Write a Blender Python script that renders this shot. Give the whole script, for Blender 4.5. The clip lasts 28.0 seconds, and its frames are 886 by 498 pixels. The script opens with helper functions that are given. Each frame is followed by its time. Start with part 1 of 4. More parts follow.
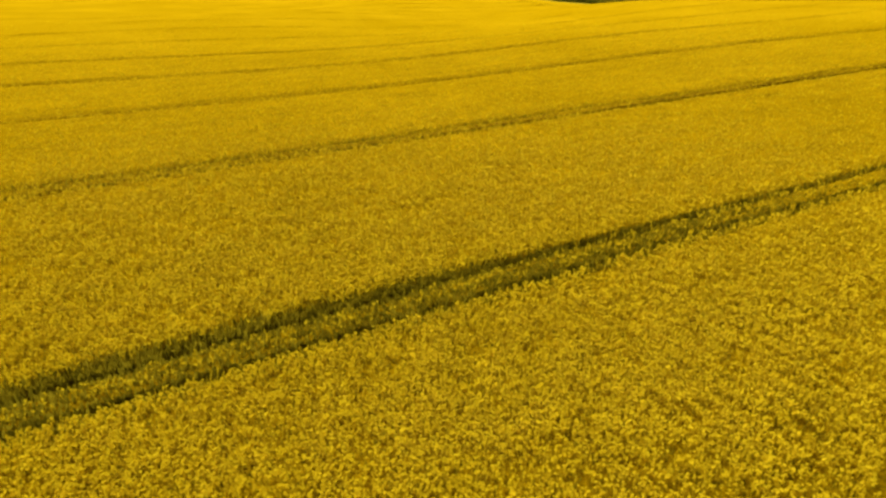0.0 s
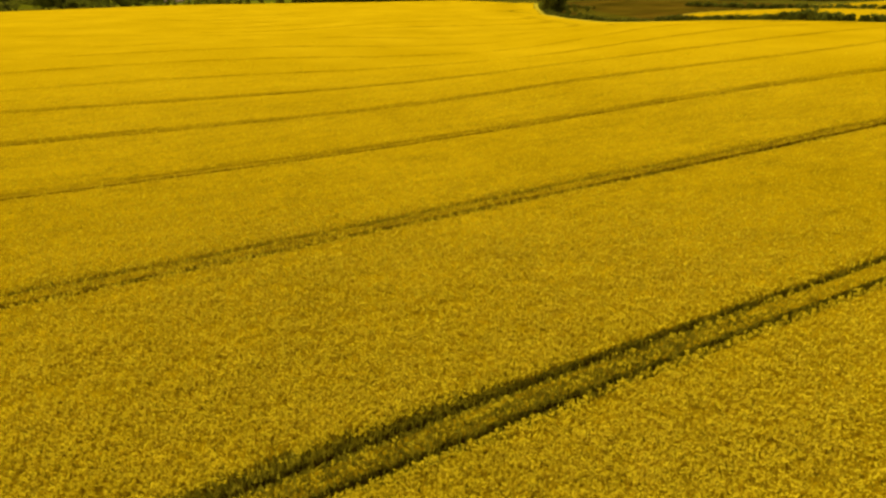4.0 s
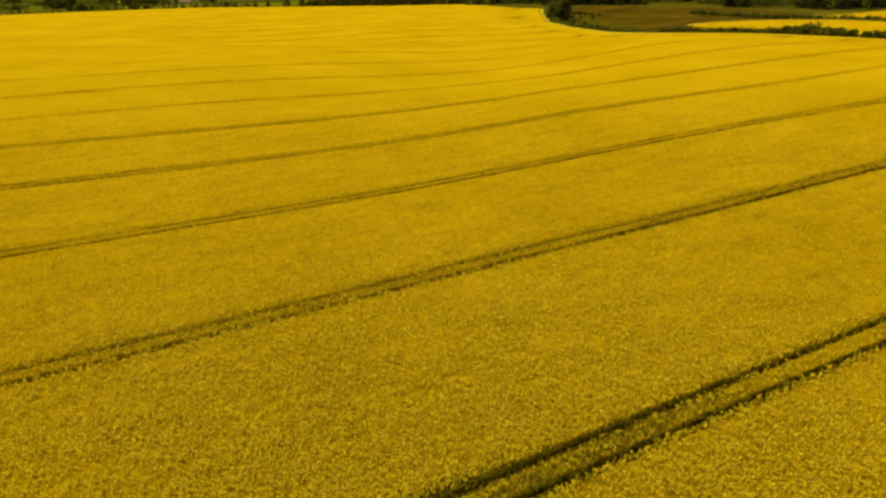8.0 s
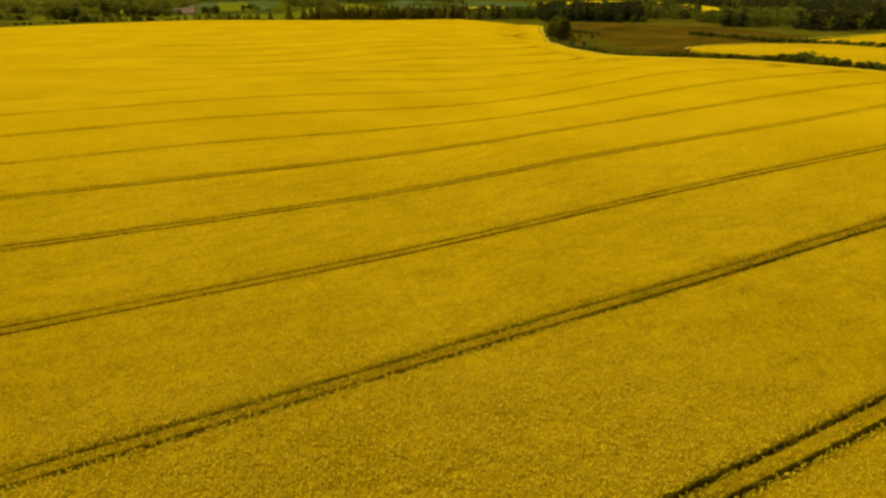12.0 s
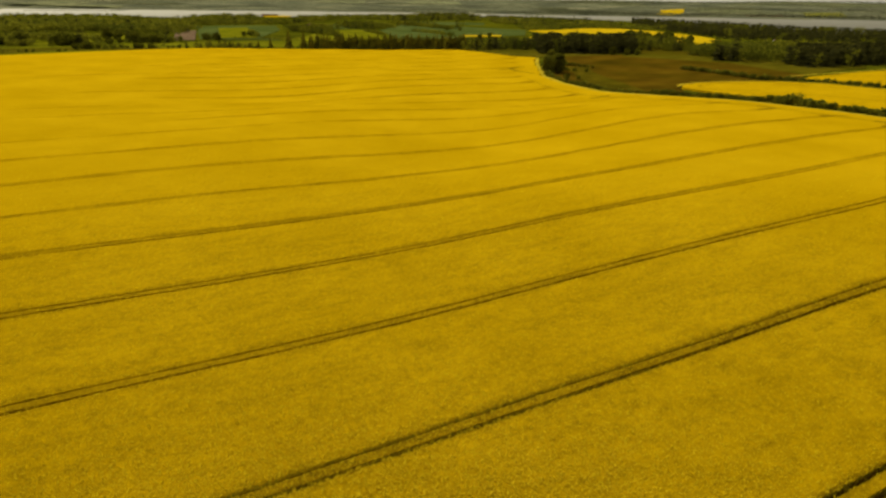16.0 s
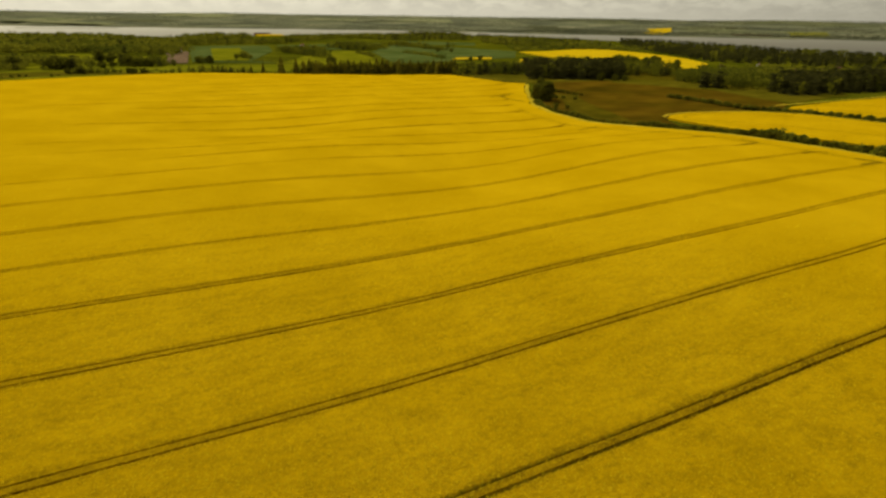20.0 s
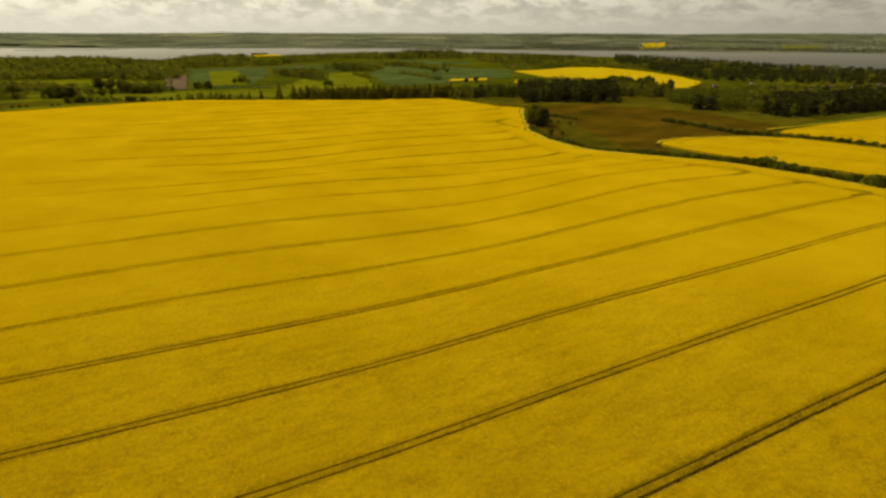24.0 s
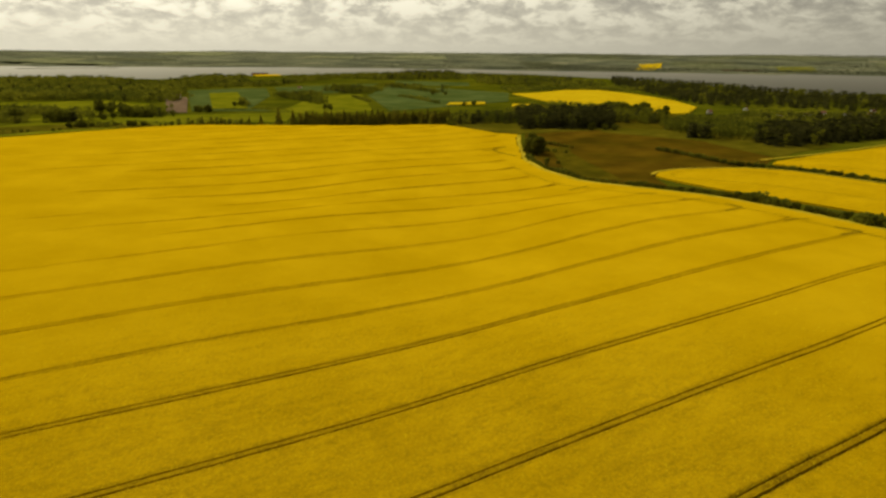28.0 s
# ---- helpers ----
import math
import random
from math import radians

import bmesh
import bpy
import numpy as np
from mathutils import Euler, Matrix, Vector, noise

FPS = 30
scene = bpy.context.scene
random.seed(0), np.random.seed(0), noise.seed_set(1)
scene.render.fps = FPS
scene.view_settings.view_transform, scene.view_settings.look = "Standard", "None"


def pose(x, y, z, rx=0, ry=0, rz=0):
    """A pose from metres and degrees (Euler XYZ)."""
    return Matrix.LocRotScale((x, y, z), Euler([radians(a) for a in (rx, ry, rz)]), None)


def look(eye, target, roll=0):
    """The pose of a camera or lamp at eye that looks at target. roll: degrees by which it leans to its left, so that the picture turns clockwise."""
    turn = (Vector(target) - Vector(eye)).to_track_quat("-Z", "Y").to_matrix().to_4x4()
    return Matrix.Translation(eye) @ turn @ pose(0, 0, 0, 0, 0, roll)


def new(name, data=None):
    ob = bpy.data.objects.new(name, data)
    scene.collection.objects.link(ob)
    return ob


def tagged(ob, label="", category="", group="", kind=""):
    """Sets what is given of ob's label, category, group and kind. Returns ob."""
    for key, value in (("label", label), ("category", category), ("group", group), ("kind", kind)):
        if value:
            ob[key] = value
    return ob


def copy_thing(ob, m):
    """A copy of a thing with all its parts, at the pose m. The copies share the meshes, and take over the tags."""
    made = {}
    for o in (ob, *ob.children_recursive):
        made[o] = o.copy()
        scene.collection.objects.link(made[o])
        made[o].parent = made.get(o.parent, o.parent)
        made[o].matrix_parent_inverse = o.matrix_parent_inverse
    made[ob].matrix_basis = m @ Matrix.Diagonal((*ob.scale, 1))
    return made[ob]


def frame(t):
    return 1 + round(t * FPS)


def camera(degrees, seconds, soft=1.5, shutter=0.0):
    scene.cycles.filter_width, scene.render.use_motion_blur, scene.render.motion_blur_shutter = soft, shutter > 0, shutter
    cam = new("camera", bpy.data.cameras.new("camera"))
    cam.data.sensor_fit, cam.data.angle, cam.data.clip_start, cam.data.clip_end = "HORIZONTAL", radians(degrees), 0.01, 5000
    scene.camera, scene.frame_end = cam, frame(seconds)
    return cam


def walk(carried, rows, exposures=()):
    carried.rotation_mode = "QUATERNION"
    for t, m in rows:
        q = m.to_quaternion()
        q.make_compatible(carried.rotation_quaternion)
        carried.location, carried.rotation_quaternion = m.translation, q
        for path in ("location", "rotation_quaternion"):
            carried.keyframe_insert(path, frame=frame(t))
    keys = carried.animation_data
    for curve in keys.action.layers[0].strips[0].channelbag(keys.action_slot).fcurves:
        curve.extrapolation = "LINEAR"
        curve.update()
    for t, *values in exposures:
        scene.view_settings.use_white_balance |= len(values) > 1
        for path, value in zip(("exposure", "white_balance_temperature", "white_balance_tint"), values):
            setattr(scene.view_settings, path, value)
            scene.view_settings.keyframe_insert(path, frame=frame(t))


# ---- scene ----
EXPOSURE = 0.0
cam = camera(71.7, 28.0, soft=2.65)
PATH = [
    (0, (1.261, 1.604, 12.142), (1.284, 3.425, 11.316), -0.8),
    (0.5, (1.195, 1.572, 12.836), (1.218, 3.396, 12.016), -0.7),
    (1, (1.138, 1.518, 13.588), (1.163, 3.346, 12.777), -0.7),
    (1.5, (1.242, 1.563, 14.382), (1.261, 3.39, 13.569), -0.9),
    (2, (1.269, 1.515, 15.256), (1.289, 3.344, 14.447), -0.9),
    (2.5, (1.308, 1.61, 16.047), (1.325, 3.438, 15.237), -0.9),
    (3, (1.321, 1.688, 16.882), (1.33, 3.518, 16.076), -0.9),
    (3.5, (1.136, 1.823, 17.705), (1.145, 3.652, 16.894), -0.9),
    (4, (1.019, 1.968, 18.519), (1.019, 3.795, 17.705), -0.9),
    (4.5, (0.82, 2.01, 19.203), (0.817, 3.836, 18.387), -0.8),
    (6.5, (0.66, 1.629, 22.289), (0.645, 3.451, 21.466), -0.8),
    (7, (0.754, 1.469, 23.017), (0.74, 3.292, 22.195), -0.7),
    (7.5, (0.918, 1.228, 23.846), (0.903, 3.052, 23.025), -0.6),
    (8, (1.054, 1.062, 24.866), (1.041, 2.885, 24.043), -0.6),
    (8.5, (1.197, 0.956, 25.869), (1.187, 2.779, 25.047), -0.6),
    (9, (1.198, 0.904, 27.002), (1.194, 2.726, 26.178), -0.5),
    (9.5, (1.225, 0.892, 28.066), (1.224, 2.713, 27.241), -0.5),
    (10, (1.19, 1.022, 29.035), (1.188, 2.843, 28.208), -0.5),
    (10.5, (1.191, 1.133, 29.925), (1.182, 2.954, 29.098), -0.5),
    (11, (1.025, 1.171, 30.899), (1.014, 2.992, 30.073), -0.3),
    (11.5, (0.892, 1.055, 31.908), (0.88, 2.88, 31.09), -0.2),
    (12, (0.643, 0.888, 33.0), (0.636, 2.717, 32.19), 0.0),
    (12.5, (0.514, 0.739, 34.038), (0.511, 2.572, 33.239), 0.2),
    (14.5, (0.795, 0.558, 38.015), (0.796, 2.403, 37.244), 0.7),
    (15, (0.799, 0.55, 38.892), (0.803, 2.398, 38.127), 0.6),
    (15.5, (0.72, 0.414, 39.813), (0.726, 2.264, 39.054), 0.6),
    (16, (0.674, 0.294, 40.695), (0.68, 2.147, 39.942), 0.6),
    (16.5, (0.57, 0.226, 41.639), (0.578, 2.081, 40.891), 0.6),
    (17, (0.606, 0.183, 42.609), (0.615, 2.04, 41.868), 0.7),
    (17.5, (0.622, 0.13, 43.604), (0.633, 1.989, 42.868), 0.7),
    (18, (0.732, 0.163, 44.665), (0.747, 2.024, 43.933), 0.8),
    (18.5, (0.914, 0.197, 45.826), (0.933, 2.061, 45.1), 0.7),
    (19, (0.874, 0.233, 46.874), (0.9, 2.099, 46.154), 0.8),
    (19.5, (0.833, 0.274, 47.851), (0.863, 2.141, 47.136), 0.8),
    (20, (0.777, 0.25, 48.905), (0.81, 2.12, 48.196), 0.8),
    (20.5, (0.635, 0.203, 49.889), (0.672, 2.074, 49.183), 0.8),
    (21, (0.673, 0.257, 50.849), (0.712, 2.131, 50.149), 0.7),
    (21.5, (0.852, 0.241, 51.783), (0.891, 2.116, 51.089), 0.5),
    (23.5, (1.385, 0.051, 56.273), (1.423, 1.934, 55.599), 0.1),
    (24, (1.162, 0.186, 57.219), (1.199, 2.072, 56.552), 0.1),
    (24.5, (1.124, 0.109, 58.19), (1.16, 1.996, 57.529), 0.1),
    (25, (0.764, -0.256, 59.37), (0.8, 1.633, 58.715), 0.2),
    (25.5, (0.78, -0.308, 60.381), (0.816, 1.584, 59.733), 0.3),
    (26, (0.793, -0.333, 61.372), (0.829, 1.561, 60.731), 0.3),
    (26.5, (0.946, -0.255, 62.276), (0.983, 1.641, 61.641), 0.3),
    (27, (1.218, -0.226, 63.235), (1.257, 1.672, 62.606), 0.3),
    (27.5, (1.514, -0.156, 64.174), (1.555, 1.744, 63.551), 0.4),
    (28, (1.945, -0.034, 65.136), (1.988, 1.869, 64.52), 0.4),
]
walk(cam, [(t, look(eye, target, roll)) for t, eye, target, roll in PATH], exposures=[(0, EXPOSURE + 0.45), (4, EXPOSURE + 0.33), (9, EXPOSURE + 0.15), (20, EXPOSURE - 0.16), (28, EXPOSURE - 0.23)])

# ---- world and sun ----
SUN_AZ, SUN_EL = -50.0, 54.0   # degrees from straight ahead (to the left: minus), and above the horizon
world = bpy.data.worlds.new("sky")
scene.world = world
world.use_nodes = True
wt = world.node_tree
wt.nodes.clear()


def wnode(kind, **kw):
    nd = wt.nodes.new(kind)
    for k, v in kw.items():
        setattr(nd, k, v)
    return nd


w_out = wnode("ShaderNodeOutputWorld")
w_bg = wnode("ShaderNodeBackground")
w_sky = wnode("ShaderNodeTexSky")
w_sky.sky_type = "NISHITA"
w_sky.sun_disc = False
w_sky.sun_elevation, w_sky.sun_rotation = radians(SUN_EL), radians(SUN_AZ)
w_sky.air_density, w_sky.dust_density = 1.0, 2.0
w_tc = wnode("ShaderNodeTexCoord")
w_sep = wnode("ShaderNodeSeparateXYZ")
w_abs = wnode("ShaderNodeMath", operation="ABSOLUTE")
w_add = wnode("ShaderNodeMath", operation="ADD")
w_add.inputs[1].default_value = 0.40
w_dx, w_dy = wnode("ShaderNodeMath", operation="DIVIDE"), wnode("ShaderNodeMath", operation="DIVIDE")
w_com = wnode("ShaderNodeCombineXYZ")
w_n1 = wnode("ShaderNodeTexNoise")
w_n1.inputs["Scale"].default_value, w_n1.inputs["Detail"].default_value, w_n1.inputs["Roughness"].default_value = 9.0, 10.0, 0.66
w_n1.inputs["Distortion"].default_value = 0.25
w_ramp = wnode("ShaderNodeValToRGB")
CLOUDS = [(0.41, (1.68, 1.57, 1.20)), (0.475, (1.42, 1.32, 1.00)), (0.525, (1.09, 1.005, 0.765)), (0.62, (0.78, 0.715, 0.555))]
while len(w_ramp.color_ramp.elements) < len(CLOUDS):
    w_ramp.color_ramp.elements.new(0.5)
for el, (p, c) in zip(w_ramp.color_ramp.elements, CLOUDS):
    el.position, el.color = p, (*c, 1)
w_haze = wnode("ShaderNodeMapRange")
w_haze.inputs["From Min"].default_value, w_haze.inputs["From Max"].default_value = 0.0, 0.07
w_mixh = wnode("ShaderNodeMix", data_type="RGBA")
w_mixh.inputs["A"].default_value = (1.06, 0.99, 0.76, 1)
w_scale = wnode("ShaderNodeMix", data_type="RGBA", blend_type="MULTIPLY")
w_scale.inputs["Factor"].default_value = 1.0
w_scale.inputs["B"].default_value = (0.11, 0.11, 0.11, 1)
w_mix = wnode("ShaderNodeMix", data_type="RGBA")
w_mix.inputs["Factor"].default_value = 0.92
wl = wt.links.new
wl(w_tc.outputs["Generated"], w_sep.inputs[0])
wl(w_sep.outputs["Z"], w_abs.inputs[0])
wl(w_abs.outputs[0], w_add.inputs[0])
for src, dv in (("X", w_dx), ("Y", w_dy)):
    wl(w_sep.outputs[src], dv.inputs[0])
    wl(w_add.outputs[0], dv.inputs[1])
wl(w_dx.outputs[0], w_com.inputs[0])
wl(w_dy.outputs[0], w_com.inputs[1])
wl(w_com.outputs[0], w_n1.inputs["Vector"])
wl(w_n1.outputs["Fac"], w_ramp.inputs[0])
wl(w_abs.outputs[0], w_haze.inputs["Value"])
wl(w_haze.outputs["Result"], w_mixh.inputs["Factor"])
wl(w_ramp.outputs["Color"], w_mixh.inputs["B"])
wl(w_sky.outputs["Color"], w_scale.inputs["A"])
wl(w_scale.outputs["Result"], w_mix.inputs["A"])
# the clouds are lit most on the sun's side
w_dot = wnode("ShaderNodeVectorMath", operation="DOT_PRODUCT")
w_dot.inputs[1].default_value = (math.sin(radians(SUN_AZ)), math.cos(radians(SUN_AZ)), 0.0)
w_side = wnode("ShaderNodeMapRange")
w_side.inputs["From Min"].default_value, w_side.inputs["From Max"].default_value = 0.0, 1.0
w_side.inputs["To Min"].default_value, w_side.inputs["To Max"].default_value = 0.46, 1.03
w_lit = wnode("ShaderNodeVectorMath", operation="SCALE")
wl(w_tc.outputs["Generated"], w_dot.inputs[0])
wl(w_dot.outputs["Value"], w_side.inputs["Value"])
wl(w_side.outputs["Result"], w_lit.inputs["Scale"])
wl(w_mixh.outputs["Result"], w_lit.inputs[0])
wl(w_lit.outputs[0], w_mix.inputs["B"])
wl(w_mix.outputs["Result"], w_bg.inputs["Color"])
w_bg.inputs["Strength"].default_value = 0.85
wl(w_bg.outputs[0], w_out.inputs[0])

sun_data = bpy.data.lights.new("sun", "SUN")
sun_data.energy, sun_data.angle, sun_data.color = 2.5, radians(4.0), (1.0, 0.95, 0.84)
sun = new("sun", sun_data)
sa, se = radians(SUN_AZ), radians(SUN_EL)
sun.matrix_world = look((math.sin(sa) * math.cos(se) * 300, math.cos(sa) * math.cos(se) * 300, math.sin(se) * 300), (0, 0, 0))


# ---- materials ----
ROW = radians(27.8)                       # the tractor lines run this many degrees to the left of the x axis


def material(name, dark, light, scale=1.0, broad=0.0, rough=0.8, bump=0.0, island=0.0, own=0.0, metal=0.0, spec=0.0, through_light=0.0, broad_tint=(0.6, 0.6, 0.6)):
    """Two colours over a fine noise; broad: size in metres of large patches; island, own: brightness spread by piece and by object."""
    m = bpy.data.materials.new(name)
    m.use_nodes = True
    tr = m.node_tree
    bs = tr.nodes["Principled BSDF"]
    bs.inputs["Roughness"].default_value, bs.inputs["Metallic"].default_value = rough, metal
    bs.inputs["Specular IOR Level"].default_value = spec
    geo = tr.nodes.new("ShaderNodeNewGeometry")
    nz = tr.nodes.new("ShaderNodeTexNoise")
    nz.inputs["Scale"].default_value, nz.inputs["Detail"].default_value = scale, 5.0
    tr.links.new(geo.outputs["Position"], nz.inputs["Vector"])
    rm = tr.nodes.new("ShaderNodeValToRGB")
    rm.color_ramp.elements[0].position, rm.color_ramp.elements[0].color = 0.36, (*dark, 1)
    rm.color_ramp.elements[1].position, rm.color_ramp.elements[1].color = 0.66, (*light, 1)
    tr.links.new(nz.outputs["Fac"], rm.inputs[0])
    col = rm.outputs["Color"]

    def times(a, fac, lo, hi):
        mr = tr.nodes.new("ShaderNodeMapRange")
        mr.inputs["To Min"].default_value, mr.inputs["To Max"].default_value = lo, hi
        tr.links.new(fac, mr.inputs["Value"])
        mx = tr.nodes.new("ShaderNodeVectorMath")
        mx.operation = "SCALE"
        tr.links.new(a, mx.inputs[0])
        tr.links.new(mr.outputs[0], mx.inputs["Scale"])
        return mx.outputs[0]

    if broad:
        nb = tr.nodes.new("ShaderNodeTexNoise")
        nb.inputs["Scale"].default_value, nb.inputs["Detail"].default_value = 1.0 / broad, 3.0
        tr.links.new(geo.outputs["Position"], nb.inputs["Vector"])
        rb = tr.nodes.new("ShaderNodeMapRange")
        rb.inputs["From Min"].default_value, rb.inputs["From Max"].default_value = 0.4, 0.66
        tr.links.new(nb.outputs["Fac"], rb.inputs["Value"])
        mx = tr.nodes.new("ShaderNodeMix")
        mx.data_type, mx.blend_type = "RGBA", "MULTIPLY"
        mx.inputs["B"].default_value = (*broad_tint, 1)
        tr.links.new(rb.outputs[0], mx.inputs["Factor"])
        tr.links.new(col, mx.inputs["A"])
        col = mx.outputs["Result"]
    if island:
        col = times(col, geo.outputs["Random Per Island"], 1 - island, 1 + island)
    if own:
        oi = tr.nodes.new("ShaderNodeObjectInfo")
        col = times(col, oi.outputs["Random"], 1 - own, 1 + own)
    tr.links.new(col, bs.inputs["Base Color"])
    if bump:
        bp = tr.nodes.new("ShaderNodeBump")
        bp.inputs["Strength"].default_value, bp.inputs["Distance"].default_value = 1.0, bump
        tr.links.new(nz.outputs["Fac"], bp.inputs["Height"])
        tr.links.new(bp.outputs[0], bs.inputs["Normal"])
    if through_light:
        tl = tr.nodes.new("ShaderNodeBsdfTranslucent")
        ms = tr.nodes.new("ShaderNodeMixShader")
        ms.inputs[0].default_value = through_light
        tr.links.new(col, tl.inputs["Color"])
        tr.links.new(bs.outputs[0], ms.inputs[1])
        tr.links.new(tl.outputs[0], ms.inputs[2])
        tr.links.new(ms.outputs[0], tr.nodes["Material Output"].inputs["Surface"])
    return m


def crop_material(name, flower_dark, flower_light, stem_dark, stem_light, grain):
    """A flowering crop's top: yellow where the attribute bloom is high, green stems where it is low."""
    m = bpy.data.materials.new(name)
    m.use_nodes = True
    tr = m.node_tree
    bs = tr.nodes["Principled BSDF"]
    bs.inputs["Roughness"].default_value, bs.inputs["Specular IOR Level"].default_value = 1.0, 0.0
    geo = tr.nodes.new("ShaderNodeNewGeometry")
    at = tr.nodes.new("ShaderNodeAttribute")
    at.attribute_name = "bloom"

    def noise_of(scale, detail, rough=0.6):
        nz = tr.nodes.new("ShaderNodeTexNoise")
        nz.inputs["Scale"].default_value, nz.inputs["Detail"].default_value, nz.inputs["Roughness"].default_value = scale, detail, rough
        tr.links.new(geo.outputs["Position"], nz.inputs["Vector"])
        return nz.outputs["Fac"]

    def ramp(fac, p0, c0, p1, c1):
        rm = tr.nodes.new("ShaderNodeValToRGB")
        rm.color_ramp.elements[0].position, rm.color_ramp.elements[0].color = p0, (*c0, 1)
        rm.color_ramp.elements[1].position, rm.color_ramp.elements[1].color = p1, (*c1, 1)
        tr.links.new(fac, rm.inputs[0])
        return rm.outputs["Color"]

    # streaks along the rows
    mp = tr.nodes.new("ShaderNodeMapping")
    mp.vector_type = "TEXTURE"
    mp.inputs["Rotation"].default_value = (0, 0, ROW)
    mp.inputs["Scale"].default_value = (3.0, 1.0, 1.0)
    tr.links.new(geo.outputs["Position"], mp.inputs["Vector"])
    nm = tr.nodes.new("ShaderNodeTexNoise")
    nm.inputs["Scale"].default_value, nm.inputs["Detail"].default_value, nm.inputs["Roughness"].default_value = 0.42, 6.0, 0.66
    tr.links.new(mp.outputs[0], nm.inputs["Vector"])
    fine, mid, wide, fleck = noise_of(grain, 6.0, 0.7), nm.outputs["Fac"], noise_of(0.03, 5.0), noise_of(1.3, 2.0, 0.5)
    flower = ramp(wide, 0.35, flower_dark, 0.65, flower_light)
    stem = ramp(mid, 0.35, stem_dark, 0.65, stem_light)
    # share of open flowers: bloom, pushed about by the fine and the middle noise
    def math_node(op, a, b):
        nd = tr.nodes.new("ShaderNodeMath")
        nd.operation = op
        for i, v in enumerate((a, b)):
            if isinstance(v, float):
                nd.inputs[i].default_value = v
            else:
                tr.links.new(v, nd.inputs[i])
        return nd.outputs[0]
    push = math_node("ADD", math_node("MULTIPLY", math_node("SUBTRACT", fine, 0.5), 1.7), math_node("MULTIPLY", math_node("SUBTRACT", mid, 0.5), 0.8))
    push = math_node("ADD", push, math_node("MULTIPLY", math_node("SUBTRACT", fleck, 0.5), 0.85))
    share = math_node("ADD", math_node("MULTIPLY", at.outputs["Fac"], 1.25), push)
    cl = tr.nodes.new("ShaderNodeClamp")
    tr.links.new(share, cl.inputs[0])
    mx = tr.nodes.new("ShaderNodeMix")
    mx.data_type = "RGBA"
    tr.links.new(cl.outputs[0], mx.inputs["Factor"])
    tr.links.new(stem, mx.inputs["A"])
    tr.links.new(flower, mx.inputs["B"])
    tr.links.new(mx.outputs["Result"], bs.inputs["Base Color"])
    bp = tr.nodes.new("ShaderNodeBump")
    bp.inputs["Strength"].default_value, bp.inputs["Distance"].default_value = 1.0, 0.26
    tr.links.new(fine, bp.inputs["Height"])
    tr.links.new(bp.outputs[0], bs.inputs["Normal"])
    return m


YELLOW_D, YELLOW_L = (0.51, 0.311, 0.001), (0.605, 0.376, 0.003)
M_CROP = crop_material("rapeseed_canopy", YELLOW_D, YELLOW_L, (0.104, 0.061, 0.002), (0.21, 0.125, 0.003), 5.0)
M_CROP_PALE = crop_material("pale_rapeseed_canopy", (0.53, 0.352, 0.004), (0.62, 0.425, 0.007), (0.12, 0.082, 0.004), (0.22, 0.15, 0.006), 5.0)
M_FLOWER = material("rapeseed_flower", (0.610, 0.442, 0.008), (0.700, 0.518, 0.012), 0.8, rough=1.0, spec=0.0, island=0.10, through_light=0.28)
M_STEM = material("rapeseed_stem", (0.25, 0.200, 0.009), (0.45, 0.357, 0.016), 1.5, rough=0.9, island=0.35, through_light=0.6)
M_GROUND = material("grassland", (0.062, 0.066, 0.003), (0.12, 0.116, 0.005), 0.02, broad=160, rough=0.95, broad_tint=(0.7, 0.75, 0.6))
M_PASTURE = material("pasture_grass", (0.125, 0.130, 0.004), (0.198, 0.186, 0.006), 0.05, broad=60, rough=0.95, broad_tint=(0.78, 0.8, 0.7))
M_CEREAL = material("young_cereal", (0.062, 0.088, 0.018), (0.104, 0.126, 0.029), 0.03, broad=110, rough=0.95, broad_tint=(0.80, 0.80, 0.62))
M_MEADOW = material("reed_meadow", (0.082, 0.048, 0.003), (0.122, 0.073, 0.004), 0.05, broad=38, rough=0.95, broad_tint=(0.62, 0.72, 0.6), bump=0.4)
M_ROUGH = material("rough_grass", (0.085, 0.070, 0.004), (0.13, 0.105, 0.006), 0.08, broad=30, rough=0.95, broad_tint=(0.65, 0.72, 0.6), bump=0.3)
M_SEDGE = material("sedge", (0.070, 0.054, 0.003), (0.110, 0.082, 0.004), 0.12, broad=18, rough=0.95, broad_tint=(0.7, 0.8, 0.7), bump=0.3)
M_PLOUGH = material("bare_plot", (0.15, 0.10, 0.055), (0.21, 0.14, 0.08), 0.3, broad=20, rough=0.95)
M_MARGIN = material("dry_grass_margin", (0.44, 0.315, 0.01), (0.54, 0.405, 0.03), 0.8, broad=12, rough=0.95, broad_tint=(0.7, 0.75, 0.6))
# both leaf colours are raised to stand in for haze before distant trees
M_LEAF = material("broad_leaves", (0.10, 0.104, 0.010), (0.175, 0.170, 0.014), 0.25, rough=0.9, island=0.3, own=0.3, through_light=0.45)
M_LEAF_FAR = material("hazed_wood_leaves", (0.158, 0.158, 0.013), (0.26, 0.243, 0.016), 0.035, broad=110, rough=0.9, island=0.22, through_light=0.5, broad_tint=(0.48, 0.54, 0.7))
M_NEEDLE = material("spruce_needles", (0.044, 0.044, 0.012), (0.085, 0.081, 0.015), 0.3, rough=0.9, island=0.25, own=0.25, through_light=0.35)
# lighter copy of the needle colour, brightening the spruce row's shaded side
M_NEEDLE_LIT = material("lit_spruce_needles", (0.17, 0.150, 0.014), (0.26, 0.228, 0.018), 0.3, rough=0.9, island=0.2, own=0.3, through_light=0.5)
